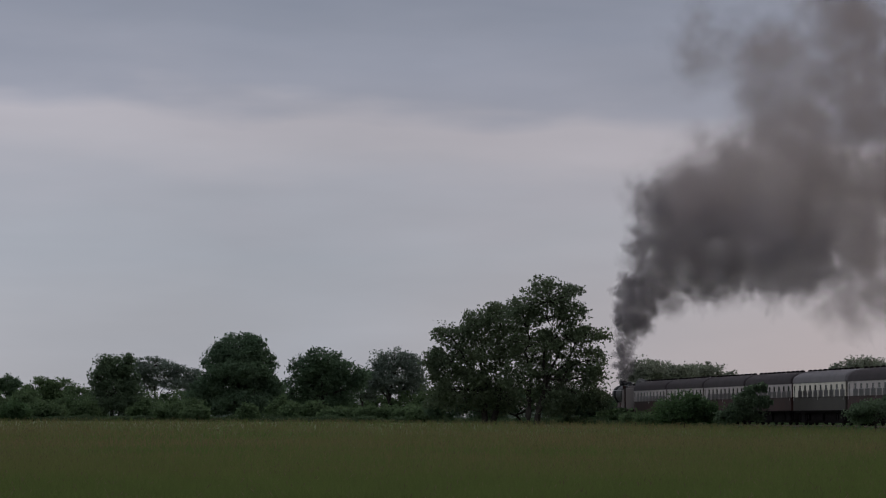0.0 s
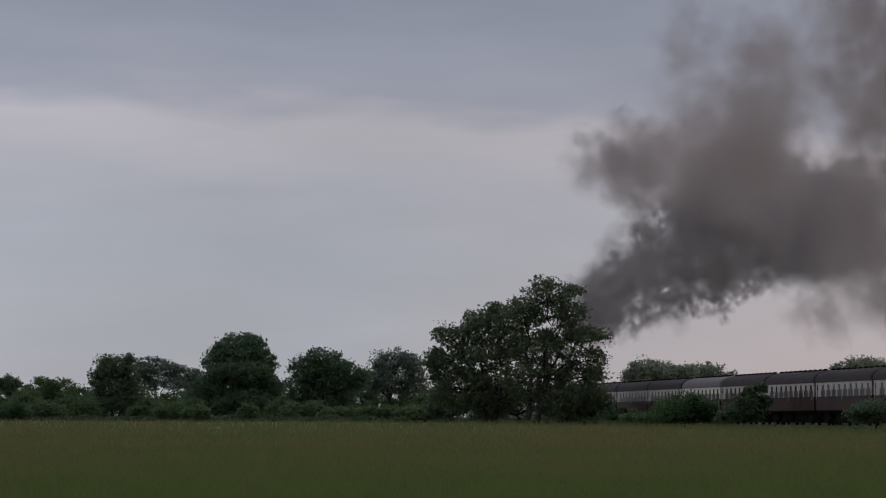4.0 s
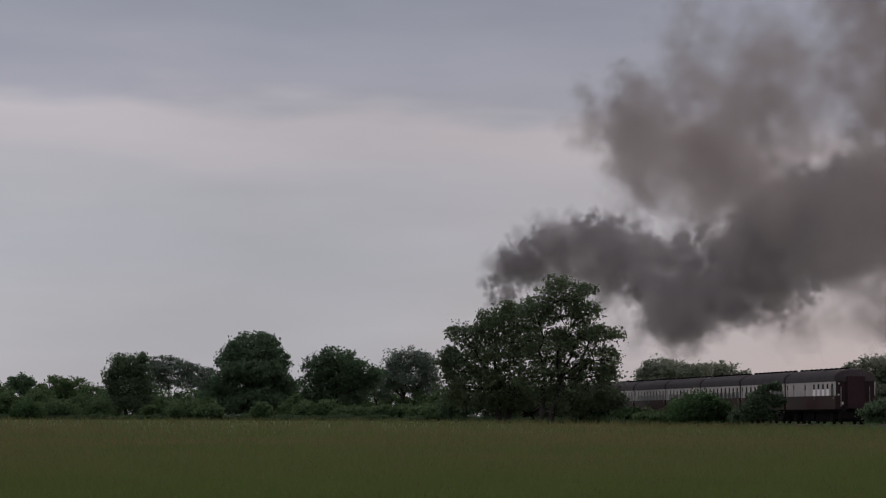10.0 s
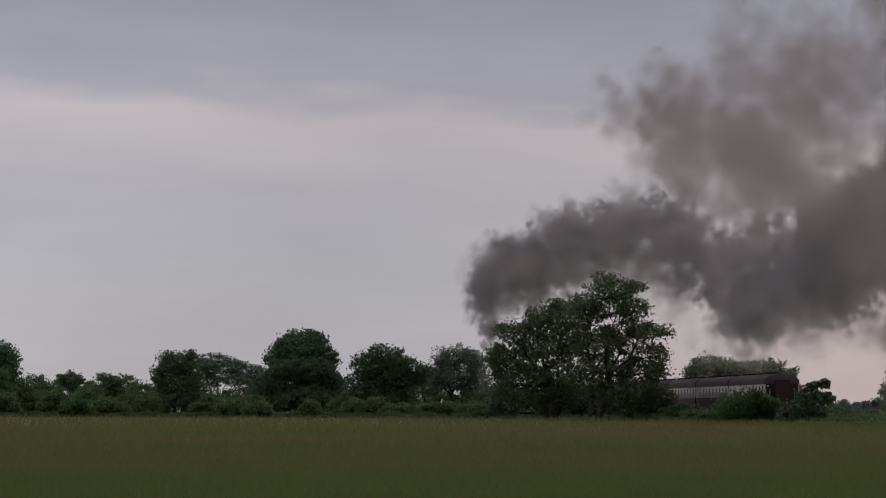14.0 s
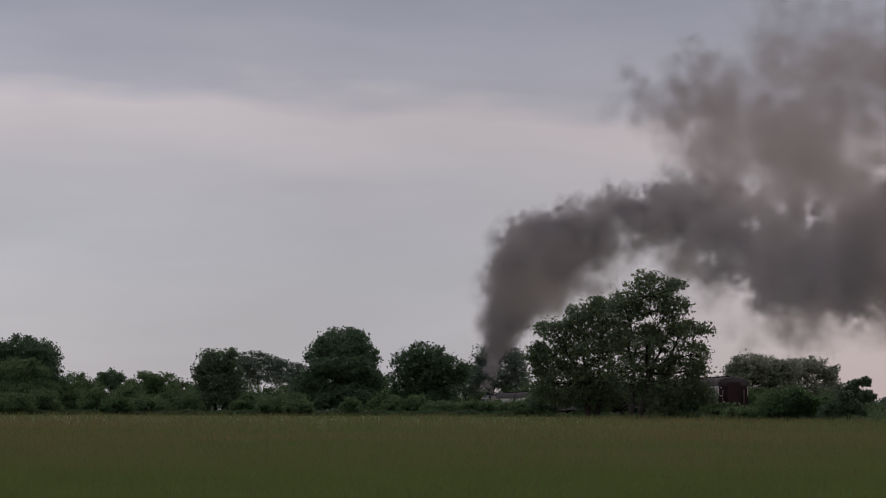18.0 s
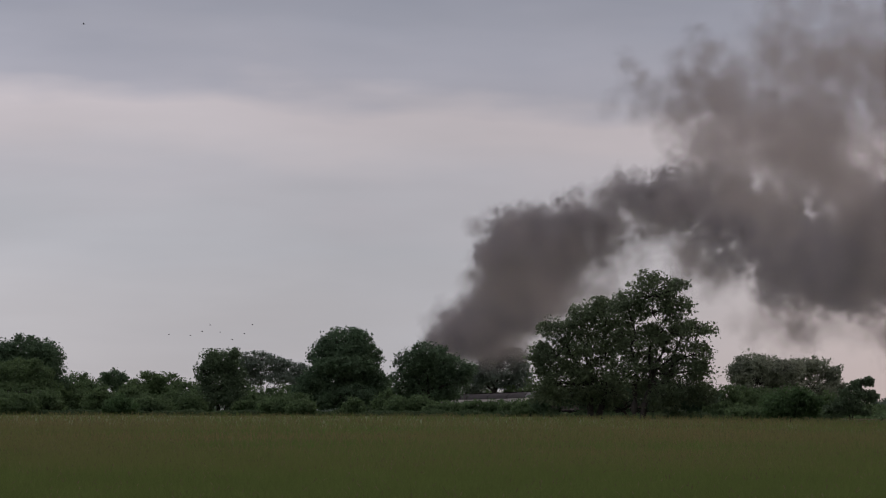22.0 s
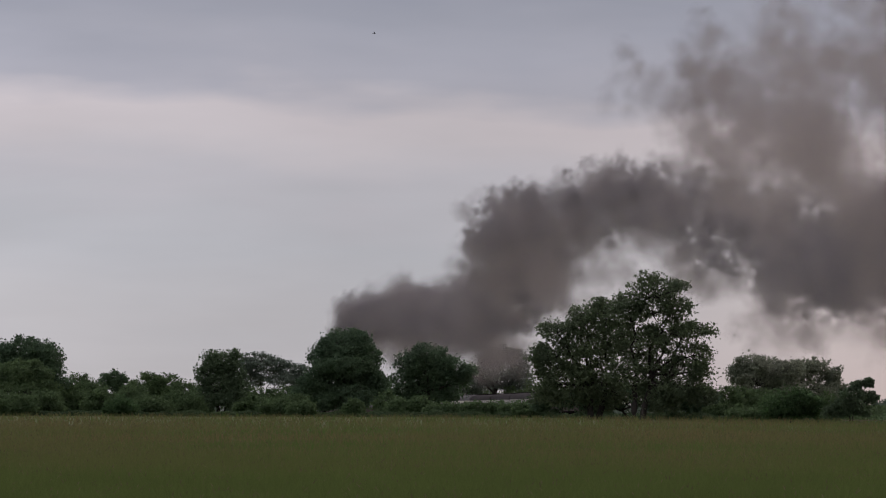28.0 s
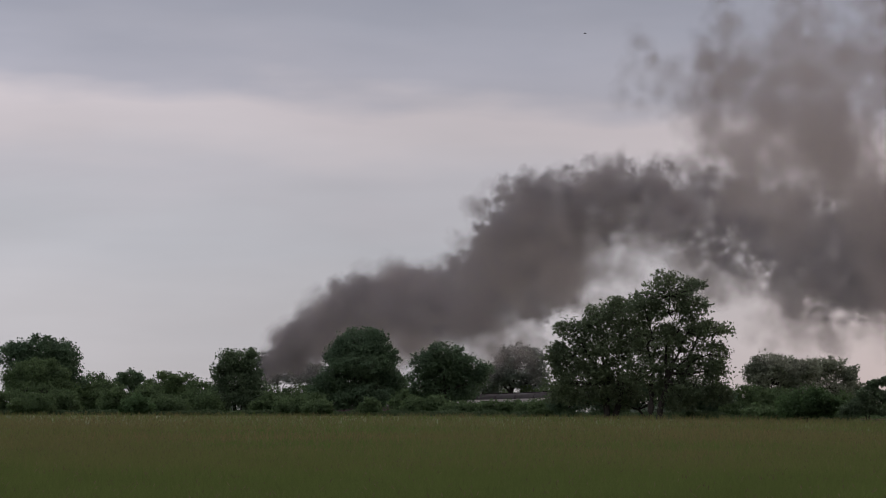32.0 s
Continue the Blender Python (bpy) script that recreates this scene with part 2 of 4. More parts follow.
def smoke_material(name, albedo, dense, ragged=0.34):
    """A thin soft-edged wisp with a curled outline; many wisps together read as smoke."""
    m = bpy.data.materials.new(name)
    m.use_nodes = True
    nt = m.node_tree
    nt.nodes.clear()
    n, l = nt.nodes.new, nt.links.new
    out = n("ShaderNodeOutputMaterial")
    uv, mid, span = n("ShaderNodeUVMap"), n("ShaderNodeVectorMath"), n("ShaderNodeVectorMath")
    uv.uv_map = "wisp"
    mid.operation, span.operation = "SUBTRACT", "LENGTH"
    mid.inputs[1].default_value = (0.5, 0.5, 0)
    l(uv.outputs[0], mid.inputs[0])
    l(mid.outputs[0], span.inputs[0])
    tc, curl = n("ShaderNodeTexCoord"), n("ShaderNodeTexNoise")
    curl.inputs["Scale"].default_value, curl.inputs["Detail"].default_value, curl.inputs["Roughness"].default_value = 2.6, 3, 0.55
    l(tc.outputs["Object"], curl.inputs["Vector"])
    wave, edge = n("ShaderNodeMath"), n("ShaderNodeMath")
    wave.operation, edge.operation = "MULTIPLY_ADD", "ADD"
    wave.inputs[1].default_value, wave.inputs[2].default_value = -2 * ragged, ragged
    l(curl.outputs["Fac"], wave.inputs[0])
    l(span.outputs["Value"], edge.inputs[0])
    l(wave.outputs[0], edge.inputs[1])
    fade, rim, both = n("ShaderNodeMapRange"), n("ShaderNodeMapRange"), n("ShaderNodeMath")
    fade.interpolation_type = rim.interpolation_type = "SMOOTHSTEP"
    for node, lo, hi, top in ((fade, 0.46, 0.02, dense), (rim, 0.5, 0.36, 1.0)):
        for key, value in zip(("From Min", "From Max", "To Min", "To Max"), (lo, hi, 0.0, top)):
            node.inputs[key].default_value = value
    l(edge.outputs[0], fade.inputs["Value"])
    l(span.outputs["Value"], rim.inputs["Value"])
    both.operation = "MULTIPLY"
    l(fade.outputs[0], both.inputs[0])
    l(rim.outputs[0], both.inputs[1])
    d, t, ms = n("ShaderNodeBsdfDiffuse"), n("ShaderNodeBsdfTranslucent"), n("ShaderNodeMixShader")
    for s in (d, t):
        s.inputs["Color"].default_value = (*albedo, 1)
    ms.inputs[0].default_value = 0.5
    l(d.outputs[0], ms.inputs[1])
    l(t.outputs[0], ms.inputs[2])
    clear, veil = n("ShaderNodeBsdfTransparent"), n("ShaderNodeMixShader")
    l(both.outputs[0], veil.inputs[0])
    l(clear.outputs[0], veil.inputs[1])
    l(ms.outputs[0], veil.inputs[2])
    l(veil.outputs[0], out.inputs["Surface"])
    return m


SMOKE = smoke_material("dark_grey_smoke", (0.27, 0.25, 0.264), 0.26, 0.30)
BILLOW = smoke_material("spreading_grey_smoke", (0.325, 0.295, 0.302), 0.145, 0.26)
LOOSE = smoke_material("loose_brown_grey_smoke", (0.38, 0.338, 0.335), 0.105, 0.22)
HAZE = smoke_material("thin_brown_grey_smoke", (0.43, 0.378, 0.37), 0.075, 0.26)


# ---- building helpers ----
def part(name, bm, material, parent=None, label="", smooth=False):
    """Links a bmesh as one mesh object under a thing or a part."""
    me = bpy.data.meshes.new(name)
    bm.to_mesh(me)
    bm.free()
    me.materials.append(material)
    if smooth:
        me.polygons.foreach_set("use_smooth", [True] * len(me.polygons))
    ob = new(name, me)
    ob.parent = parent
    return tagged(ob, label) if label else ob


def raw(name, verts, faces, material, parent=None, label="", smooth=False):
    me = bpy.data.meshes.new(name)
    me.from_pydata(verts, [], faces)
    me.materials.append(material)
    if smooth:
        me.polygons.foreach_set("use_smooth", [True] * len(me.polygons))
    ob = new(name, me)
    ob.parent = parent
    return tagged(ob, label) if label else ob


def quads(name, corners, material, parent=None):
    """One mesh of loose four-cornered leaves; corners is an array (count, 4, 3)."""
    k = len(corners)
    me = bpy.data.meshes.new(name)
    me.vertices.add(k * 4)
    me.vertices.foreach_set("co", corners.reshape(-1).astype(np.float32))
    me.loops.add(k * 4)
    me.loops.foreach_set("vertex_index", np.arange(k * 4, dtype=np.int32))
    me.polygons.add(k)
    me.polygons.foreach_set("loop_start", np.arange(0, k * 4, 4, dtype=np.int32))
    me.update(calc_edges=True)
    me.materials.append(material)
    ob = new(name, me)
    ob.parent = parent
    return ob


def box(bm, x0, x1, y0, y1, z0, z1):
    v = [bm.verts.new((x, y, z)) for x in (x0, x1) for y in (y0, y1) for z in (z0, z1)]
    for f in ((0, 1, 3, 2), (4, 6, 7, 5), (0, 4, 5, 1), (2, 3, 7, 6), (0, 2, 6, 4), (1, 5, 7, 3)):
        bm.faces.new([v[i] for i in f])
    return bm


def boxes(*dims, bevel=0.0):
    bm = bmesh.new()
    for d in dims:
        box(bm, *d)
    bmesh.ops.recalc_face_normals(bm, faces=bm.faces)
    if bevel:
        bmesh.ops.bevel(bm, geom=list(bm.edges), offset=bevel, segments=1, affect="EDGES")
    return bm


def rod(p, q, r0, r1=None, sides=12, bm=None):
    """A closed tapered rod from p to q."""
    bm = bm or bmesh.new()
    p, q, r1 = Vector(p), Vector(q), r0 if r1 is None else r1
    turn = (q - p).to_track_quat("Z", "X").to_matrix()
    rings = []
    for c, r in ((p, r0), (q, r1)):
        rings.append([bm.verts.new(c + turn @ Vector((r * math.cos(a), r * math.sin(a), 0))) for a in (2 * math.pi * k / sides for k in range(sides))])
    for k in range(sides):
        j = (k + 1) % sides
        bm.faces.new((rings[0][k], rings[0][j], rings[1][j], rings[1][k]))
    bm.faces.new(rings[0][::-1])
    bm.faces.new(rings[1])
    return bm


def lathe(profile, axis="z", sides=20, at=(0, 0, 0)):
    """A turned body: profile rows of (along, radius)."""
    bm = bmesh.new()
    rings = []
    for a, r in profile:
        ring = []
        for k in range(sides):
            c, s = r * math.cos(2 * math.pi * k / sides), r * math.sin(2 * math.pi * k / sides)
            co = (c, s, a) if axis == "z" else (c, a, s) if axis == "y" else (a, c, s)
            ring.append(bm.verts.new(Vector(co) + Vector(at)))
        rings.append(ring)
    for r0, r1 in zip(rings, rings[1:]):
        for k in range(sides):
            j = (k + 1) % sides
            bm.faces.new((r0[k], r0[j], r1[j], r1[k]))
    bm.faces.new(rings[0][::-1])
    bm.faces.new(rings[-1])
    bmesh.ops.recalc_face_normals(bm, faces=bm.faces)
    return bm


# ---- ground ----
def ease(a, b, x):
    k = min(1, max(0, (x - a) / (b - a)))
    return k * k * (3 - 2 * k)


def ground_z(x, y):
    """The meadow rises very gently away from the camera and to the left, then runs level."""
    yy = y if y < 400 else 400 + 60 * (1 - math.exp(-(y - 400) / 60))
    xx = 90 * math.tanh(x / 90)
    return 0.15 - 0.0025 * xx * ease(0, 120, y) + 0.00203 * max(yy, -60) + 0.05 * noise.noise((x * 0.03, y * 0.012, 0.0)) * ease(30, 90, y)


# ---- railway line ----
PITCH = 20.4
CURVE = 1.1e-6


def line_x(y):
    return 28.4 - 0.0943 * (y - 276.4) - (CURVE * (y - 480) ** 3 if y > 480 else 0.0)


RAIL_S, RAIL_Y = [60.0], [60.0 * 0.99558]
while RAIL_Y[-1] < 1500:
    y0 = RAIL_Y[-1]
    slope = line_x(y0 + 1) - line_x(y0)
    RAIL_S.append(RAIL_S[-1] + math.hypot(1, slope))
    RAIL_Y.append(y0 + 1)


def rail_z(y):
    return 0.97 + 0.0003 * (y - 277) - 0.55 * ease(420, 640, y)


def on_line(s):
    """Pose at the distance s along the line: local y runs ahead, z up, origin at rail level."""
    y = float(np.interp(s, RAIL_S, RAIL_Y))
    slope = line_x(y + 0.5) - line_x(y - 0.5)
    return pose(line_x(y), y, rail_z(y), 0, 0, math.degrees(math.atan2(-slope, 1)))


def front(t):
    """Distance of the engine's front along the line at t seconds."""
    return (19.61 + 0.643 * t) * PITCH


def ground():
    xs = sorted(set([-3000, -1500, -800, -400] + list(range(-240, 241, 6)) + [400, 800, 1500, 3000]))
    ys = sorted(set([-1500, -600, -200, -60] + list(range(-20, 900, 8)) + [1000, 1200, 1600, 2400, 4200]))
    verts = []
    for y in ys:
        for x in xs:
            z = ground_z(x, y)
            if 60 < y < 1400:    # low bank under the line
                d = abs(x - line_x(y))
                z += (rail_z(y) - 0.62 - z) * (1 - ease(3.0, 9.0, d))
            verts.append((x, y, z))
    w = len(xs)
    faces = [(j * w + i, j * w + i + 1, (j + 1) * w + i + 1, (j + 1) * w + i) for j in range(len(ys) - 1) for i in range(w - 1)]
    tagged(raw("ground", verts, faces, SOIL, smooth=True), "green hay meadow with rough soil under long grass", "meadow", kind="structure")


ground()


def track():
    ob = tagged(new("railway_track"), "single railway track on grey stone ballast", "railway track", kind="structure")
    verts, faces = [], []
    rows = list(range(120, 1000, 6))
    prof = [(-2.6, -0.75), (-1.6, -0.22), (1.6, -0.22), (2.6, -0.75)]
    for y in rows:
        m = on_line(float(np.interp(y, RAIL_Y, RAIL_S)))
        verts += [tuple(m @ Vector((a, 0, b))) for a, b in prof]
    for j in range(len(rows) - 1):
        for i in range(3):
            faces.append((j * 4 + i, j * 4 + i + 1, j * 4 + i + 5, j * 4 + i + 4))
    raw("ballast", verts, faces, BALLAST, ob)
    for side in (-0.75, 0.75):
        v, f = [], []
        for y in rows:
            m = on_line(float(np.interp(y, RAIL_Y, RAIL_S)))
            v += [tuple(m @ Vector((side + a, 0, b))) for a, b in ((-0.035, -0.15), (-0.035, 0.0), (0.035, 0.0), (0.035, -0.15))]
        for j in range(len(rows) - 1):
            for i in range(3):
                f.append((j * 4 + i, j * 4 + i + 1, j * 4 + i + 5, j * 4 + i + 4))
        raw("rail", v, f, RUST, ob)
    base = boxes((-1.3, 1.3, -0.13, 0.13, -0.28, -0.16))
    first = part("sleeper", base, SLEEPER, ob)
    first.matrix_basis = on_line(270)
    for k in range(1, 200):
        o = new("sleeper", first.data)
        o.parent = ob
        o.matrix_basis = on_line(270 + k * 0.75)


track()


# ---- trees and bushes ----
def limb(verts, faces, pts, r0, r1, sides=6):
    """Adds a tapered tube along pts."""
    base = len(verts)
    for k, p in enumerate(pts):
        r = r0 + (r1 - r0) * k / (len(pts) - 1)
        q = pts[min(k + 1, len(pts) - 1)] - pts[max(k - 1, 0)]
        turn = q.to_track_quat("Z", "X").to_matrix()
        for j in range(sides):
            a = 2 * math.pi * j / sides
            verts.append(tuple(p + turn @ Vector((r * math.cos(a), r * math.sin(a), 0))))
    for k in range(len(pts) - 1):
        for j in range(sides):
            i = (j + 1) % sides
            faces.append((base + k * sides + j, base + k * sides + i, base + (k + 1) * sides + i, base + (k + 1) * sides + j))


def bent(p, q, rng, steps=5, sway=0.08):
    """A crooked line from p to q."""
    d = (q - p).length
    out = [p.copy()]
    for k in range(1, steps):
        w = p.lerp(q, k / steps)
        w += Vector(rng.normal(0, d * sway, 3)) * 0.6
        w.z += d * 0.04 * math.sin(math.pi * k / steps)
        out.append(w)
    out.append(q.copy())
    return out


def leaf_cards(centres, size, rng, flat=0.5):
    """Small folded leaves about the centres, turned every way."""
    k = len(centres)
    a = rng.normal(size=(k, 3))
    a /= np.linalg.norm(a, axis=1)[:, None]
    b = rng.normal(size=(k, 3))
    b -= a * (a * b).sum(1)[:, None]
    b /= np.linalg.norm(b, axis=1)[:, None]
    s = size * rng.uniform(0.6, 1.35, (k, 1))
    w = s * rng.uniform(0.45, 0.75, (k, 1))
    n = np.cross(a, b) * s * 0.22
    return np.stack([centres - a * s, centres + b * w + n, centres + a * s, centres - b * w + n], 1)


def crown_leaves(lobes, size, cover, rng, clump=0.5):
    """Leaves in clumps over the outer part of each rounded lobe (centre, radii)."""
    tips, out = [], []
    for c, r in lobes:
        area = math.pi * r[0] * r[2]
        leaves = int(cover * area / (size * size * 1.1))
        per = 24
        k = max(5, leaves // per)
        d = rng.normal(size=(k, 3))
        d /= np.linalg.norm(d, axis=1)[:, None]
        rad = rng.uniform(0.25, 1.0, (k, 1)) ** 0.5
        rad *= 1 + 0.16 * np.sin(3.1 * d[:, :1] * 3 + c.x) * np.cos(2.7 * d[:, 2:] * 3 + c.z)
        pts = np.array(c) + d * rad * np.array(r)
        pts[:, 2] = np.maximum(pts[:, 2], c.z - r[2] * 0.85)
        tips.append(pts)
        rep = np.repeat(pts, per, 0)
        spread = clump * rng.uniform(0.5, 1.3, (k, 1)).repeat(per, 0)
        rep = rep + np.clip(rng.normal(size=rep.shape), -1.5, 1.5) * spread * np.array([1, 1, 0.62])
        out.append(rep)
    return np.concatenate(out), tips


def plant(name, label, base_u, far, lobes, leaf, size, cover, seed, category="tree", trunk=0.32, clump=0.5, stems=1, group="", twigs=0.35):
    """A tree or bush: lobes are rows of bearing, height and two half sizes; it stands on the ground at base_u."""
    rng = np.random.default_rng(seed)
    u = units(far)
    foot = spot(base_u, 741, far)
    foot.z = ground_z(foot.x, foot.y) - 0.08
    ob = tagged(new(name), label, category, group)
    ob.matrix_basis = pose(*foot)
    parts = []
    for lu, lv, ru, rv in lobes:
        c = spot(lu, lv, far) - foot
        c.y += rng.uniform(-0.35, 0.35) * ru * u
        parts.append((c, (ru * u, max(ru, rv) * u * 0.9, rv * u)))
    knobs = []
    for c, r in parts:            # smaller heads of foliage break up each rounded lobe
        for k in range(7):
            d = Vector(rng.normal(size=3)).normalized()
            g = rng.uniform(0.26, 0.42)
            knobs.append((c + Vector((d.x * r[0], d.y * r[1], d.z * r[2])) * (1.02 - g * 0.55), tuple(q * g for q in r)))
    core = [(c, tuple(q * 0.95 for q in r)) for c, r in parts]
    centres, tips = crown_leaves(core, size, cover * 1.0, rng, clump * 1.15)
    rim, _ = crown_leaves(knobs, size, cover * 0.6, rng, clump * 0.7)
    centres = np.concatenate([centres, rim])
    centres[:, 2] = np.maximum(centres[:, 2], 0.1)
    quads("crown", leaf_cards(centres, size, rng), leaf, ob)
    top = max(c.z + r[2] for c, r in parts)
    low = min(c.z - r[2] for c, r in parts)
    verts, faces = [], []
    forks = []
    for k in range(stems):
        a = Vector(((k - (stems - 1) / 2) * trunk * 3.0, rng.uniform(-0.2, 0.2), 0))
        f = Vector((a.x * 1.8 + parts[0][0].x * 0.25, rng.uniform(-0.3, 0.3), max(top * 0.26, low * 0.9)))
        limb(verts, faces, bent(a, f, rng, 5, 0.03), trunk * 1.25, trunk * 0.85, 9)
        forks.append(f)
    raw("trunk", verts, faces, BARK, ob, smooth=True)
    for (c, r), tip in zip(parts, tips):
        f = min(forks, key=lambda w: (w - c).length)
        v, fc = [], []
        if c.z > f.z * 0.7:
            path = bent(f, c, rng, 5, 0.07)
            limb(v, fc, path, trunk * 0.6, trunk * 0.22)
        else:
            path = [Vector((c.x * 0.6, c.y * 0.6, 0)), c]
            limb(v, fc, bent(path[0], c, rng, 3, 0.05), trunk * 0.35, trunk * 0.15)
        for q in tip[:: max(1, int(len(tip) / max(3, len(tip) * twigs)))]:
            q = Vector(q)
            start = min(path, key=lambda w: (w - q).length)
            limb(v, fc, bent(start, q, rng, 3, 0.06), trunk * 0.16, 0.02, 4)
        raw("limb", v, fc, BARK, ob, smooth=True)
    return ob


def big_trees():
    plant("alder_tree", "tall spreading alder with open crown and dark forked trunk", 943, 374,
          [(968, 535, 52, 42), (925, 555, 34, 34), (1008, 545, 30, 42), (1040, 592, 38, 17), (1000, 600, 45, 30), (945, 612, 50, 34),
           (1035, 640, 40, 24), (1050, 668, 26, 18), (985, 665, 42, 26), (925, 670, 40, 30), (1020, 702, 40, 32), (1052, 704, 26, 28), (975, 706, 38, 30)],
          BIG_LEAF, 0.131, 2.5, 11, trunk=0.25, clump=0.42, stems=2)
    plant("alder_tree", "broad low alder with leaves reaching down to the hedge", 866, 378,
          [(885, 565, 42, 32), (842, 582, 38, 34), (800, 598, 34, 22), (905, 610, 36, 34), (855, 640, 45, 38), (795, 645, 36, 36),
           (770, 640, 20, 22), (820, 690, 50, 40), (775, 690, 28, 36), (880, 695, 46, 40)],
          BIG_LEAF, 0.131, 3.0, 12, trunk=0.26, clump=0.42, stems=2)
    plant("hawthorn_bush", "dark shady thicket round the alder trunks", 930, 382,
          [(860, 715, 60, 28), (935, 712, 50, 26), (1000, 712, 46, 26), (1048, 716, 34, 24), (790, 722, 40, 22)],
          OAK_LEAF, 0.131, 4.2, 13, "bush", 0.1, 0.4)


def left_trees():
    plant("oak_tree", "dense dark rounded oak standing over the hedge", 415, 500,
          [(420, 622, 50, 32), (390, 640, 32, 26), (455, 640, 32, 30), (425, 655, 58, 30), (395, 690, 56, 38), (455, 690, 48, 38), (370, 705, 38, 30),
           (425, 712, 60, 26), (480, 690, 24, 24)],
          OAK_LEAF, 0.149, 5.78, 21, trunk=0.4, clump=0.38, twigs=0.2)
    plant("field_maple_tree", "dark rounded maple with small gaps of sky", 570, 515,
          [(568, 642, 36, 24), (540, 655, 26, 26), (600, 655, 28, 24), (570, 672, 42, 30), (525, 690, 24, 30), (610, 690, 34, 32), (565, 705, 42, 30),
           (638, 668, 16, 20)],
          OAK_LEAF, 0.149, 4.25, 22, trunk=0.32, clump=0.40, twigs=0.3)
    plant("hawthorn_tree", "ragged pointed hawthorn at the field edge", 205, 470,
          [(205, 652, 26, 24), (188, 645, 14, 18), (224, 645, 12, 18), (178, 672, 18, 18), (205, 690, 38, 34), (228, 690, 24, 32), (185, 712, 28, 24), (222, 716, 28, 22)],
          THORN_LEAF, 0.131, 4.08, 23, trunk=0.2, clump=0.40, stems=2)
    plant("ash_tree", "thin ash with bare lower limbs, greyed for haze", 274, 900,
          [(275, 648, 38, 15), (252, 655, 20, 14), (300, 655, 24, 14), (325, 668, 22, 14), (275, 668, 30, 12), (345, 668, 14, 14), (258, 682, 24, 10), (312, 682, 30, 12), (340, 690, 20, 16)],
          HAZED_LEAF, 0.201, 2.60, 24, trunk=0.2, clump=0.6, stems=3, twigs=0.6)
    plant("ash_tree", "rounded haze-greyed ash standing beyond the railway", 700, 735,
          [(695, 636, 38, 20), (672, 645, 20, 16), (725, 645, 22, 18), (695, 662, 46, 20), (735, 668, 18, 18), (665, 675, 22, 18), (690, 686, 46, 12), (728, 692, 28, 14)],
          HAZED_LEAF, 0.192, 2.89, 25, trunk=0.38, clump=0.55, stems=2, twigs=0.5)
    plant("ash_tree", "slight haze-greyed ash in the far hedge", 642, 740,
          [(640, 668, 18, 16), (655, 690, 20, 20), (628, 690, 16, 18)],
          HAZED_LEAF, 0.192, 2.21, 26, trunk=0.2, clump=0.5, twigs=0.6)
    plant("oak_tree", "wide dark flat-topped oak at the end of the hedge", -140, 520,
          [(-140, 630, 60, 24), (-190, 640, 34, 26), (-105, 645, 34, 30), (-150, 660, 60, 30), (-100, 680, 34, 30)],
          OAK_LEAF, 0.157, 4.93, 27, trunk=0.4, clump=0.42, twigs=0.25)
    plant("sycamore_tree", "brighter green rounded tree in front of the oak", -155, 490,
          [(-150, 672, 50, 26), (-190, 678, 30, 26), (-120, 690, 36, 26), (-150, 705, 60, 26)],
          HEDGE_LEAF, 0.149, 4.76, 28, trunk=0.25, clump=0.4, twigs=0.2)
    plant("small_oak_tree", "small round-headed tree rising from the hedge", 12, 620,
          [(12, 676, 20, 11), (0, 684, 14, 9), (25, 684, 14, 9), (12, 692, 24, 10)],
          OAK_LEAF, 0.175, 2.72, 29, trunk=0.2, clump=0.4, twigs=0.5)


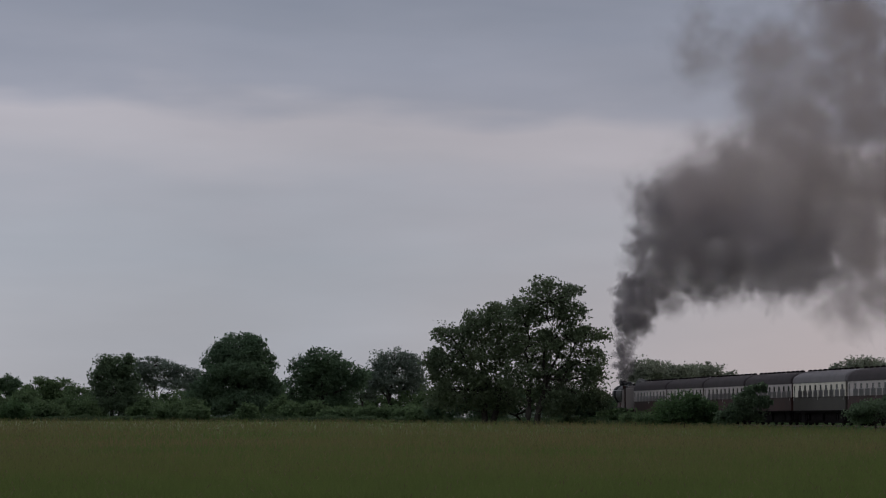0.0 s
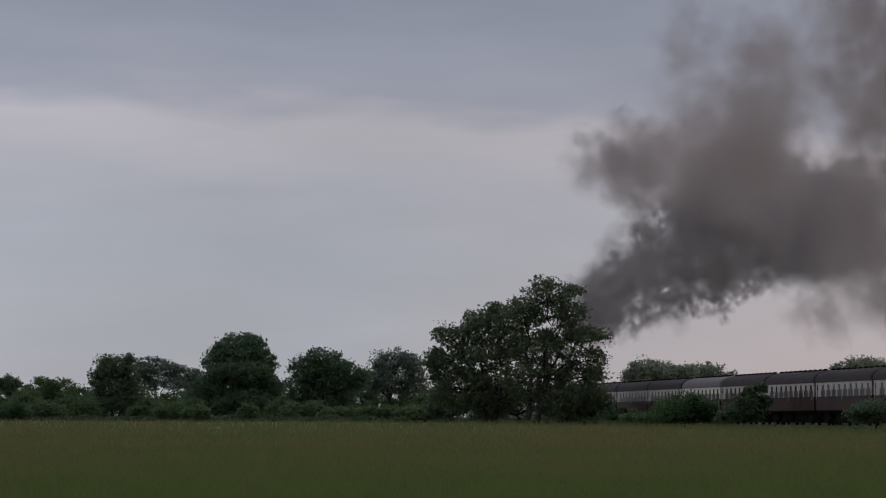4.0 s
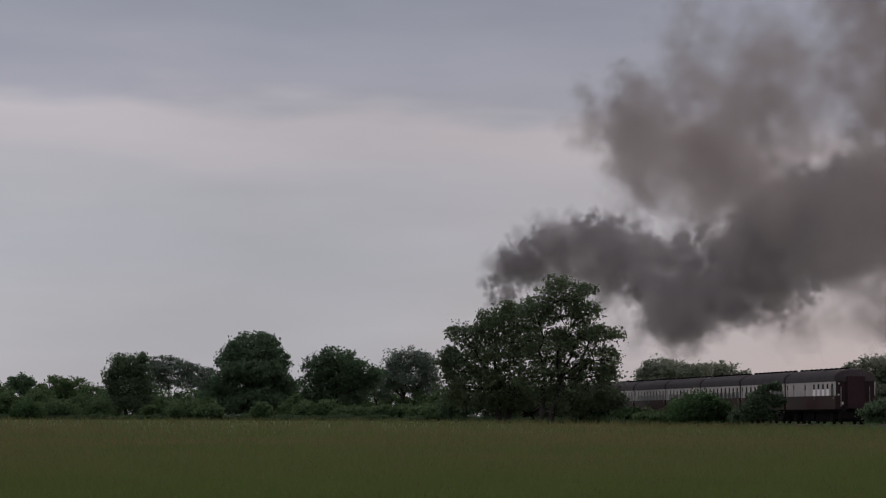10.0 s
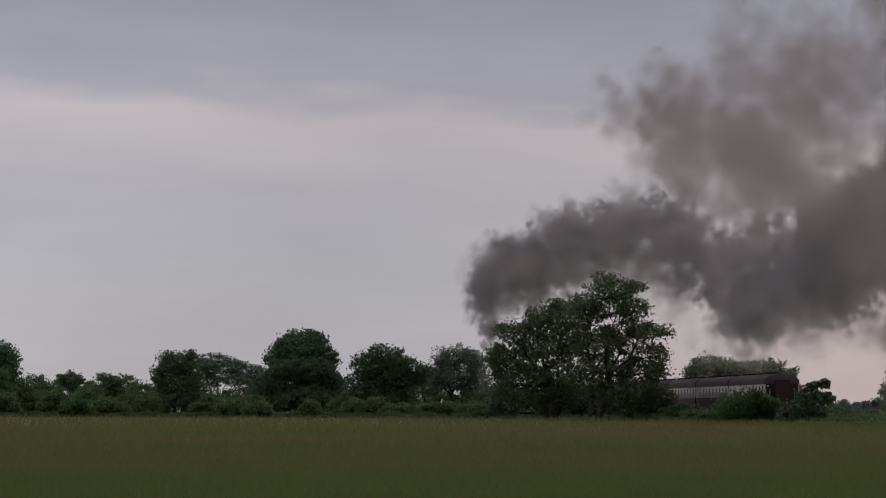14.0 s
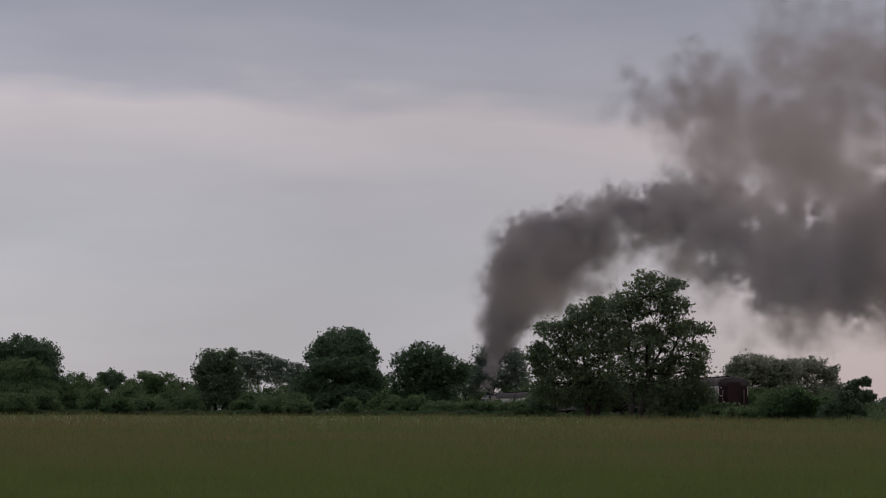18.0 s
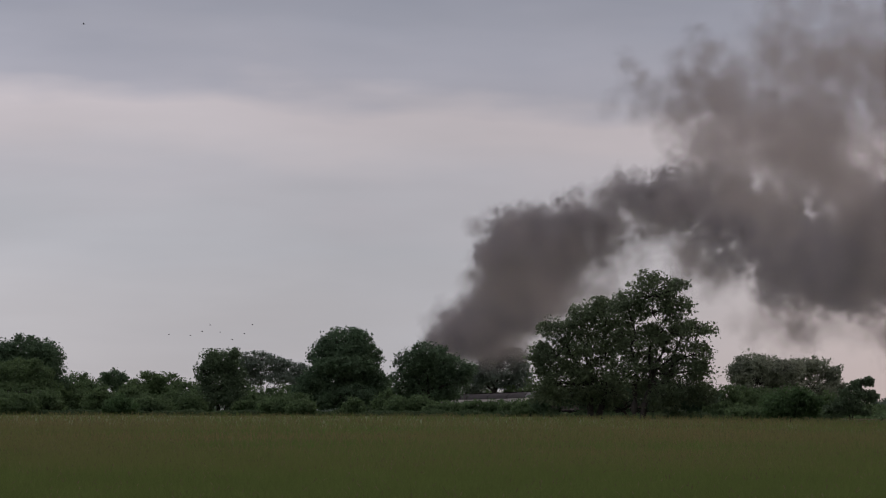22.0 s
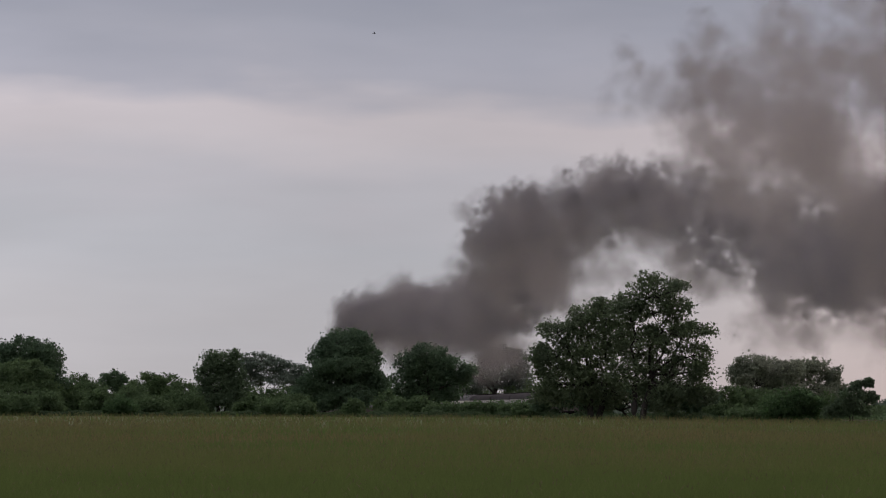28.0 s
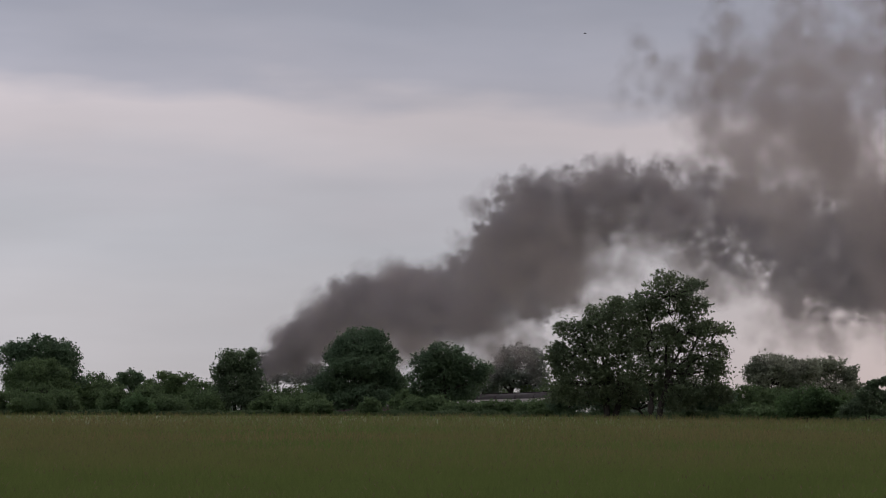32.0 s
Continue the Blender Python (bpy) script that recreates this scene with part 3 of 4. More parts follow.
def right_trees():
    plant("willow_tree", "rounded willow beyond the railway, greyed for haze", 1160, 560,
          [(1143, 655, 34, 20), (1172, 661, 36, 20), (1118, 672, 20, 22), (1150, 690, 46, 30), (1190, 686, 42, 30), (1204, 664, 30, 16)],
          HAZED_WILLOW_LEAF, 0.175, 4.68, 31, trunk=0.28, clump=0.42, stems=2)
    plant("willow_tree", "lower haze-greyed willow with feathery top", 1250, 565,
          [(1230, 665, 36, 19), (1262, 662, 26, 17), (1282, 672, 18, 18), (1245, 700, 46, 28), (1290, 705, 24, 24)],
          HAZED_WILLOW_LEAF, 0.175, 3.81, 32, trunk=0.26, clump=0.42, stems=3)
    plant("elm_tree", "large haze-greyed tree far behind the coaches", 1530, 520,
          [(1525, 655, 34, 24), (1492, 668, 28, 22), (1560, 662, 34, 26), (1500, 695, 50, 30), (1560, 700, 50, 34), (1470, 700, 20, 22), (1610, 690, 40, 40), (1520, 725, 70, 22)],
          HAZED_WILLOW_LEAF, 0.157, 5.42, 33, trunk=0.35, clump=0.42, stems=2)
    plant("elder_bush", "bright green rounded bush beside the line", 1212, 305,
          [(1212, 718, 44, 22), (1180, 730, 26, 18), (1248, 730, 24, 18), (1215, 735, 50, 14)],
          BUSH_LEAF, 0.105, 5.44, 34, "bush", 0.07, 0.28, twigs=0.2)
    plant("hawthorn_bush", "ragged hawthorn bush with a branch leaning out", 1318, 300,
          [(1318, 718, 28, 24), (1300, 732, 30, 16), (1335, 728, 22, 18), (1332, 696, 14, 12), (1346, 686, 8, 7), (1284, 738, 18, 10), (1352, 712, 9, 7)],
          THORN_LEAF, 0.105, 2.3, 35, "bush", 0.05, 0.22, stems=2)
    plant("hawthorn_bush", "low spreading bush at the field edge", 1550, 238,
          [(1545, 728, 36, 18), (1520, 735, 24, 13), (1580, 722, 36, 22), (1620, 725, 36, 22)],
          THORN_LEAF, 0.087, 4.08, 36, "bush", 0.07, 0.22)
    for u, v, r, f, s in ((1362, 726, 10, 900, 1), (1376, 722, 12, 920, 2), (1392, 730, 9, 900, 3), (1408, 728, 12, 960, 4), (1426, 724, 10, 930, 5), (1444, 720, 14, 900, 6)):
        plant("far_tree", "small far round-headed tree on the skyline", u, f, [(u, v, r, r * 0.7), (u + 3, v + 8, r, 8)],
              HAZED_LEAF, 0.244, 3.06, 40 + s, trunk=0.18, clump=0.5, group="far trees on the skyline")


HEDGE = [  # bearing, top, half width, distance, leaf choice
    (-205, 702, 34, 462, 0), (-160, 708, 36, 458, 1), (-112, 700, 32, 464, 0), (-70, 690, 30, 520, 0), (-40, 684, 28, 540, 0), (-8, 698, 28, 470, 1),
    (40, 694, 26, 480, 0), (25, 712, 24, 455, 2), (75, 668, 28, 560, 0), (105, 668, 26, 560, 0), (136, 680, 24, 545, 0), (45, 684, 24, 540, 0), (-55, 672, 26, 560, 0), (-25, 680, 24, 560, 0), (78, 712, 32, 460, 0), (122, 700, 26, 470, 0),
    (150, 702, 22, 466, 0), (262, 710, 28, 462, 1), (300, 714, 30, 455, 0), (335, 706, 26, 470, 0), (438, 716, 14, 452, 1), (345, 718, 20, 450, 1),
    (500, 706, 24, 480, 0), (520, 716, 24, 452, 1), (555, 712, 26, 450, 1), (590, 726, 22, 446, 0), (620, 722, 24, 446, 1), (655, 722, 26, 440, 1),
    (690, 721, 26, 440, 1), (725, 720, 24, 432, 0), (752, 721, 24, 424, 1), (1090, 726, 24, 372, 0), (1060, 722, 26, 384, 0), (1125, 732, 20, 345, 0),
    (1150, 738, 16, 330, 0), (255, 696, 30, 560, 0), (308, 692, 30, 575, 0), (345, 690, 26, 560, 0), (165, 690, 24, 540, 0), (1098, 692, 26, 520, 0), (1130, 696, 26, 525, 0), (1165, 698, 28, 530, 0), (1230, 702, 30, 530, 0), (1280, 706, 26, 530, 0),
    (1330, 722, 24, 540, 0), (1370, 728, 22, 560, 0),
    # beyond the line
    (470, 696, 30, 830, 0), (515, 698, 28, 815, 0), (555, 696, 28, 790, 0), (595, 698, 28, 770, 0), (635, 695, 28, 755, 0), (675, 699, 28, 745, 0),
    (715, 697, 28, 735, 0), (755, 694, 28, 725, 0)]


def hedge():
    names = ("hawthorn_bush", "bramble_bush", "elder_bush")
    labels = ("dark untrimmed hawthorn bush in the hedge", "lighter green bramble bush at the field edge", "bright green elder bush in the hedge")
    for k, (u, top, half, far, kind) in enumerate(HEDGE):
        base = 741 + 4
        hv = (base - top) / 2
        plant(names[kind], labels[kind], u, far, [(u, top + hv * 0.9, half, hv), (u - half * 0.6, top + hv * 1.25, half * 0.6, hv * 0.8),
              (u + half * 0.6, top + hv * 1.2, half * 0.6, hv * 0.85)], (HEDGE_LEAF, HEDGE_LEAF, BUSH_LEAF)[kind],
              0.14, 3.8, 60 + k, "bush", 0.07, 0.32, group="hedge bushes", twigs=0.15)


def lineside():
    """Rough bramble and nettle bank along the far side of the line."""
    rng = np.random.default_rng(15)
    pts = []
    for y in np.arange(215, 640, 0.8):
        m = on_line(float(np.interp(y, RAIL_Y, RAIL_S)))
        for k in range(44):
            side = rng.uniform(4.5, 8.0)
            h = (1.1 + 0.6 * noise.noise((y * 0.15, 2.0, 0)) + 0.3 * noise.noise((y * 0.6, 5.0, 0))) * rng.uniform(0, 1) ** 0.7
            pts.append(tuple(m @ Vector((side, rng.uniform(-0.5, 0.5), h - 0.55))))
    for y in np.arange(215, 420, 0.5):       # low weeds on the near shoulder
        m = on_line(float(np.interp(y, RAIL_Y, RAIL_S)))
        for k in range(26):
            h = (0.5 + 0.25 * noise.noise((y * 0.3, 8.0, 0))) * rng.uniform(0, 1) ** 0.7
            pts.append(tuple(m @ Vector((rng.uniform(-4.2, -2.7), rng.uniform(-0.3, 0.3), h - 0.62))))
    ob = quads("lineside_brambles", leaf_cards(np.array(pts), 0.14, rng), HEDGE_LEAF)
    tagged(ob, "rough dark green brambles along the railway bank", "undergrowth", kind="stuff")


def field_edge():
    """Nettles and low brambles that close the foot of the hedge."""
    rng = np.random.default_rng(19)
    pts = []
    for u in np.arange(-420, 1300, 1.6):
        far = float(np.interp(u, [-420, 400, 760, 1000, 1150, 1300], [462, 456, 425, 384, 345, 310]))
        p = spot(float(u), 741, far)
        g = ground_z(p.x, p.y)
        for k in range(46):
            tall = 0.55
            h = (tall + 0.7 * tall * noise.noise((u * 0.03, 2.0, 0)) + 0.35 * tall * noise.noise((u * 0.11, 5.0, 0))) * rng.uniform(0, 1) ** 0.75
            pts.append((p.x + rng.uniform(-0.1, 0.1), p.y + rng.uniform(-1.5, 2.5), g + h))
    # the bank's leaf colour carries the hedge-foot shade
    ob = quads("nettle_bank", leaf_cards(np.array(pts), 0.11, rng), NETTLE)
    tagged(ob, "green nettles and brambles, painted darker for shade at the hedge foot", "undergrowth", kind="stuff")


def wood_backdrop():
    """Low far hedgerow that closes the skyline between the trees."""
    rng = np.random.default_rng(5)
    pts = []
    for u in np.arange(-900, 2700, 5.0):
        far = 1000 + 60 * math.sin(u * 0.01)
        p = spot(float(u), 741, far)
        h = 2.6 + 1.4 * noise.noise((u * 0.012, 3.0, 0)) + 0.9 * noise.noise((u * 0.05, 9.0, 0))
        k = 40
        q = rng.uniform(-1, 1, (k, 3)) * np.array([1.6, 4.0, 1.0])
        q[:, 2] = rng.uniform(0, 1, k) * h
        q += np.array([p.x, p.y, ground_z(p.x, p.y)])
        pts.append(q)
    pts = np.concatenate(pts)
    # the hedgerow's pale grey green includes the haze of distance
    ob = quads("far_hedgerow", leaf_cards(pts, 0.5, rng), HAZED_LEAF)
    tagged(ob, "low haze-greyed hedgerow far across the fields", "hedgerow", kind="stuff")


def meadow():
    """Long grass: blades and seed heads, denser and finer towards the camera."""
    rng = np.random.default_rng(8)
    k = 170000
    inv = rng.uniform(1 / 430, 1 / 34, k)
    far = 1 / inv
    u = rng.uniform(-330, 1640, k)
    x = far * (u - 784) / REACH
    # the field ends at the hedge, which runs closer on the right
    edge = np.interp(u, [-330, 400, 760, 1100, 1300, 1640], [448, 440, 405, 345, 292, 226])
    keep = far < edge
    x, far, u = x[keep], far[keep], u[keep]
    gz = np.array([ground_z(a, b) for a, b in zip(x, far)])
    k = len(x)
    patch = np.array([noise.noise((a * 0.16, b * 0.05, 1.0)) for a, b in zip(x, far)])
    h = rng.uniform(0.28, 0.52, k) * (1 + 0.25 * patch)
    w = np.maximum(0.005, far * 0.00009) * rng.uniform(0.7, 1.5, k)
    ang = rng.uniform(0, 2 * math.pi, k)
    lean = rng.normal(0, 0.48, (k, 2)) * h[:, None]
    a = np.stack([x, far, gz - 0.03], 1)
    side = np.stack([np.cos(ang) * w, np.sin(ang) * w * 0.4, np.zeros(k)], 1)
    tip = a + np.stack([lean[:, 0], lean[:, 1], h], 1)
    corners = np.stack([a - side, a + side, tip + side * 0.35, tip - side * 0.35], 1)
    tagged(quads("meadow_grass", corners, GRASS), "long green meadow grass going to seed", "grass", kind="stuff")
    pick = rng.uniform(size=k) < np.interp(far, [36, 60, 90, 200, 300], [0.01, 0.04, 0.12, 0.24, 0.34])
    b = tip[pick]
    wh = np.maximum(0.007, far[pick] * 0.00010)
    n = len(b)
    up = np.stack([rng.normal(0, 0.03, n), rng.normal(0, 0.03, n), rng.uniform(0.03, 0.07, n) * np.interp(far[pick], [40, 150], [0.8, 1.2])], 1)
    sd = np.stack([wh, np.zeros(n), np.zeros(n)], 1)
    heads = np.stack([b - up * 0.2, b + sd + up * 0.4, b + up, b - sd + up * 0.4], 1)
    tagged(quads("grass_seed_heads", heads, SEED), "pale brown feathery grass seed heads", "grass", kind="stuff")


def fence():
    ob = tagged(new("field_fence"), "weathered timber post and rail fence beyond the line", "fence")
    a, b = spot(1395, 745, 430), spot(1480, 745, 400)
    prev = None
    for k in range(7):
        p = a.lerp(b, k / 6)
        g = ground_z(p.x, p.y)
        part("post", boxes((p.x - 0.07, p.x + 0.07, p.y - 0.07, p.y + 0.07, g - 0.1, g + 1.25), bevel=0.01), TIMBER, ob)
        if prev:
            for h in (0.6, 1.05):
                part("fence_rail", rod(prev + Vector((0, -0.09, h)), Vector((p.x, p.y - 0.09, g + h)), 0.045, None, 6), TIMBER, ob)
        prev = Vector((p.x, p.y, g))


# ---- train ----
LEFT, RIGHT = -1, 1


def bogie(parent, y):
    b = part("bogie", boxes((-1.1, -0.95, y - 1.75, y + 1.75, 0.42, 0.72), (0.95, 1.1, y - 1.75, y + 1.75, 0.42, 0.72), (-1.0, 1.0, y - 0.25, y + 0.25, 0.45, 0.85),
                            (-1.18, -0.9, y - 1.45, y - 1.1, 0.35, 0.75), (-1.18, -0.9, y + 1.1, y + 1.45, 0.35, 0.75), (-1.16, -0.95, y - 0.75, y + 0.75, 0.28, 0.8), (0.95, 1.16, y - 0.75, y + 0.75, 0.28, 0.8), (-0.9, 0.9, y - 1.6, y + 1.6, 0.55, 0.8)), UNDER, parent)
    for dy in (-1.28, 1.28):
        for x in (-0.79, 0.66):
            part("wheel", lathe([(x, 0.12), (x, 0.5), (x + 0.03, 0.5), (x + 0.03, 0.46), (x + 0.13, 0.455), (x + 0.13, 0.12)], "x", 16, (0, y + dy, 0.46)), UNDER, b)


def coach(label, lower, upper, roof, brake=False, tail=False):
    """A main-line coach 19.6 m long; local y runs ahead and the origin lies on the rails."""
    ob = tagged(new("railway_coach"), label, "coach", "coaches of the train")
    e, w, sill, head, gut = 9.8, 1.40, 1.98, 2.80, 2.98
    # real gear boxes, plus an added full-length dark block for the shadow beneath
    part("underframe_and_shadow_fill", boxes((-1.25, -1.1, -e + 0.1, e - 0.1, 0.85, 1.06), (1.1, 1.25, -e + 0.1, e - 0.1, 0.85, 1.06), (-1.0, 1.0, -e, e, 0.95, 1.06),
                             (-1.02, 1.02, -4.6, -0.6, 0.36, 0.95), (-1.08, 1.08, 0.2, 3.0, 0.34, 0.95), (-0.95, 0.95, 3.2, 5.0, 0.4, 0.95), (-0.9, 0.9, -9.6, 9.6, 0.18, 0.95), (-1.15, 1.15, -9.78, -9.6, 0.35, 1.03)), UNDER, ob)
    part("floor_and_seats", boxes((-1.3, 1.3, -e + 0.1, e - 0.1, 1.08, 1.2), *[(-1.25, 1.25, -7.7 + 1.95 * k - 0.15, -7.7 + 1.95 * k + 0.15, 1.2, 2.25) for k in range(9)]), UNDER, ob)
    for s in (LEFT, RIGHT):
        x0, x1 = sorted((s * w, s * (w - 0.06)))
        bm = boxes((x0, x1, -e, e, 1.04, sill - 0.004))
        part("lower_side", bm, lower, ob)
        x2, x3 = sorted((s * (w + 0.004), s * (w - 0.06)))
        dims = [(x2, x3, -e, e, head, gut)]
        if brake:
            wide = [(-8.7 + 1.75 * k - 0.5, -8.7 + 1.75 * k + 0.5) for k in range(5)]
            slim = [(1.6, 2.1), (6.2, 6.7), (8.9, 9.35)]
        else:
            wide = [(-8.75 + 1.98 * k - 0.82, -8.75 + 1.98 * k + 0.82) for k in range(9)]
            slim = [(9.0, 9.45)]
        rail = 2.44
        last = -e
        for a, b in wide + slim:         # pillars between the lower panes
            dims.append((x2, x3, last, a, sill, rail))
            last = b
        dims.append((x2, x3, last, e, sill, rail))
        slots = [((a + b) / 2 - 0.35, (a + b) / 2 + 0.35) for a, b in wide] + slim
        last = -e
        for a, b in slots:               # broader panels between the ventilators above
            dims.append((x2, x3, last, a, rail, head))
            last = b
        dims.append((x2, x3, last, e, rail, head))
        part("upper_side", boxes(*dims), upper, ob)
        xp = s * (w - 0.008)
        for a, b in wide + slim:
            # opaque pale panels replace these panes to paint the sky's brightness
            if brake and -8.9 < a < -1.5:
                part("sky_glare_panel", boxes((xp - 0.006, xp + 0.006, a, b, sill, rail)), SKY_PANEL, ob, "pale panel painted as sky brightness in the window")
            else:
                part("window_pane", boxes((xp - 0.006, xp + 0.006, a, b, sill, rail)), GLASS, ob)
        for a, b in slots:
            part("ventilator_pane", boxes((xp - 0.006, xp + 0.006, a, b, rail, head)), DARK_GLASS, ob)
        part("waist_moulding", boxes(tuple(sorted((s * (w + 0.003), s * (w + 0.02)))) + (-e, e, sill - 0.05, sill - 0.015)), lower, ob)
        for y in (-e + 0.45, e - 0.45, -2.0 if brake else 0.05):
            part("door_handle", rod((s * (w + 0.05), y, 1.75), (s * (w + 0.05), y, 1.95), 0.018, None, 6), STEEL, ob)
        part("footboard", boxes(tuple(sorted((s * 1.25, s * 1.5))) + (-e + 0.6, e - 0.6, 0.98, 1.015)), UNDER, ob)
    for s in (-1, 1):
        y0, y1 = sorted((s * e, s * (e - 0.08)))
        bm = boxes((-w + 0.06, w - 0.06, y0, y1, 1.04, gut))
        part("end_wall", bm, END_RED if tail else MAROON if lower is MAROON else BROWN, ob)
        y0, y1 = sorted((s * e, s * (e + 0.38)))
        part("gangway", boxes((-0.55, 0.55, y0, y1, 1.1, 3.25), (-0.62, 0.62, s * (e + 0.1) - 0.03, s * (e + 0.1) + 0.03, 1.05, 3.3),
                              (-0.62, 0.62, s * (e + 0.28) - 0.03, s * (e + 0.28) + 0.03, 1.05, 3.3)), END_RED if tail and s < 0 else UNDER, ob)
        for x in (-0.87, 0.87):
            part("buffer", rod((x, s * e, 1.05), (x, s * (e + 0.36), 1.05), 0.09, 0.2, 10), UNDER, ob)
    # roof: a low arch with rounded ends
    bm = bmesh.new()
    rows = []
    for y, drop in ((-e - 0.05, 0.10), (-e + 0.25, 0.03), (-e + 0.9, 0), (0, 0), (e - 0.9, 0), (e - 0.25, 0.03), (e + 0.05, 0.10)):
        ring = []
        for k in range(15):
            a = math.pi * k / 14
            ring.append(bm.verts.new((-math.cos(a) * (w + 0.03), y, gut - 0.03 + (0.89 - drop) * math.sin(a) ** 0.62)))
        rows.append(ring)
    for r0, r1 in zip(rows, rows[1:]):
        for k in range(14):
            bm.faces.new((r0[k], r0[k + 1], r1[k + 1], r1[k]))
    bm.faces.new(rows[0])
    bm.faces.new(rows[-1][::-1])
    bmesh.ops.recalc_face_normals(bm, faces=bm.faces)
    part("roof", bm, roof, ob, "", True)
    first = part("roof_ventilator", lathe([(0, 0.10), (0.10, 0.10), (0.11, 0.19), (0.2, 0.17), (0.24, 0.04)], "z", 10), UNDER, ob)
    first.matrix_basis = pose(-0.35, -8.7, 3.71)
    for k in range(1, 10):
        o = new("roof_ventilator", first.data)
        o.parent = ob
        o.matrix_basis = pose(-0.35, -8.7 + 1.93 * k, 3.71)
    for y in (-7.1, 7.1):
        bogie(ob, y)
    if tail:
        part("tail_lamp", boxes((-0.96, -0.84, -e - 0.16, -e - 0.02, 1.35, 1.55), bevel=0.02), LAMP_WHITE, ob, "white tail lamp")
        part("end_board", boxes((-1.2, -1.1, -e - 0.05, -e - 0.01, 2.75, 2.87)), LAMP_WHITE, ob, "small white end plate")
        part("end_board", boxes((-1.22, -1.1, -e - 0.05, -e - 0.01, 1.98, 2.10)), LAMP_WHITE, ob, "small white end plate")
        for x in (-1.0, 1.0):
            part("hand_rail", rod((x, -e - 0.08, 1.2), (x, -e - 0.08, 2.6), 0.025, None, 6), STEEL, ob)
    return ob


def engine():
    """A steam engine with its tender; local y runs ahead, the origin is 9.9 m behind the buffers."""
    ob = tagged(new("steam_locomotive"), "black and crimson steam locomotive with tender, smoking hard", "locomotive")
    part("smokebox", lathe([(6.4, 0.9), (8.55, 0.9), (8.7, 0.82), (8.75, 0.2)], "y", 24, (0, 0, 2.72)), BLACK, ob, "sooty black smokebox", True)
    part("boiler", lathe([(-0.4, 0.98), (2.6, 0.95), (6.4, 0.86)], "y", 24, (0, 0, 2.72)), BLACK, ob, "", True)
    part("firebox", boxes((-0.85, 0.85, -1.6, 0.8, 1.5, 3.55), bevel=0.25), BLACK, ob)
    part("chimney", lathe([(3.5, 0.42), (3.62, 0.30), (3.95, 0.31), (4.0, 0.36), (4.05, 0.33)], "z", 18, (0, 7.6, 0)), BLACK, ob)
    part("dome", lathe([(3.5, 0.40), (3.8, 0.36), (3.92, 0.2), (3.95, 0.02)], "z", 16, (0, 3.4, 0)), BLACK, ob, "", True)
    part("safety_valve", lathe([(3.55, 0.14), (3.8, 0.10), (3.86, 0.12)], "z", 10, (0, 0.6, 0)), STEEL, ob)
    part("running_plate", boxes((-1.32, 1.32, -1.6, 9.4, 1.42, 1.5), (-1.3, 1.3, 9.3, 9.45, 1.0, 1.5)), BLACK, ob)
    part("frames", boxes((-0.62, -0.58, -3, 9.2, 0.6, 1.42), (0.58, 0.62, -3, 9.2, 0.6, 1.42)), UNDER, ob)
    cab = part("cab", boxes((-1.34, -1.28, -3.2, -1.6, 1.4, 3.1), (1.28, 1.34, -3.2, -1.6, 1.4, 3.1), (-1.28, 1.28, -1.66, -1.6, 1.5, 3.5)), CRIMSON, ob, "dull crimson cab")
    part("cab_roof", boxes((-1.36, 1.36, -3.5, -1.5, 3.1, 3.2), (-1.0, 1.0, -3.5, -1.5, 3.2, 3.5), (-0.6, 0.6, -3.5, -1.5, 3.5, 3.62)), BLACK, cab)
    for s in (-1, 1):
        for y in (-0.6, 1.7, 4.0):
            part("driving_wheel", lathe([(s * 0.68, 0.25), (s * 0.68, 0.95), (s * 0.75, 0.98), (s * 0.82, 0.95), (s * 0.82, 0.25)], "x", 24, (0, y, 0.97)), BLACK, ob)
            part("splasher", lathe([(s * 0.66, 1.02), (s * 0.9, 1.02)], "x", 20, (0, y, 0.97)), CRIMSON, ob)
        for y in (5.9, 8.1):
            part("bogie_wheel", lathe([(s * 0.7, 0.15), (s * 0.7, 0.48), (s * 0.82, 0.46), (s * 0.82, 0.15)], "x", 16, (0, y, 0.48)), BLACK, ob)
        part("cylinder", lathe([(6.2, 0.36), (7.6, 0.36)], "y", 16, (s * 1.05, 0, 1.0)), BLACK, ob)
        part("coupling_rod", boxes((s * 0.92 - 0.03, s * 0.92 + 0.03, -0.6, 4.0, 0.62, 0.74)), STEEL, ob)
        part("piston_rod", rod((s * 1.02, 3.9, 0.75), (s * 1.05, 6.2, 1.0), 0.05, None, 8), STEEL, ob)
        part("hand_rail", rod((s * 0.95, -0.3, 3.1), (s * 0.95, 8.3, 3.1), 0.02, None, 6), STEEL, ob)
        part("buffer", rod((s * 0.87, 9.4, 1.05), (s * 0.87, 9.85, 1.05), 0.1, 0.22, 12), BLACK, ob)
    tender = part("tender_body", boxes((-1.32, 1.32, -9.7, -3.9, 1.3, 3.25), (-1.15, 1.15, -9.6, -4.0, 3.25, 3.45), bevel=0.04), CRIMSON, ob, "dull crimson tender")
    part("coal", rod((0, -8.6, 3.45), (0, -5, 3.55), 0.35, 0.6, 8), COAL, tender)
    part("tender_underframe", boxes((-1.15, 1.15, -9.8, -3.8, 0.7, 1.3)), UNDER, ob)
    for y in (-8.6, -6.7, -4.8):
        for s in (-1, 1):
            part("tender_wheel", lathe([(s * 0.7, 0.15), (s * 0.7, 0.62), (s * 0.82, 0.6), (s * 0.82, 0.15)], "x", 18, (0, y, 0.62)), UNDER, ob)
    return ob


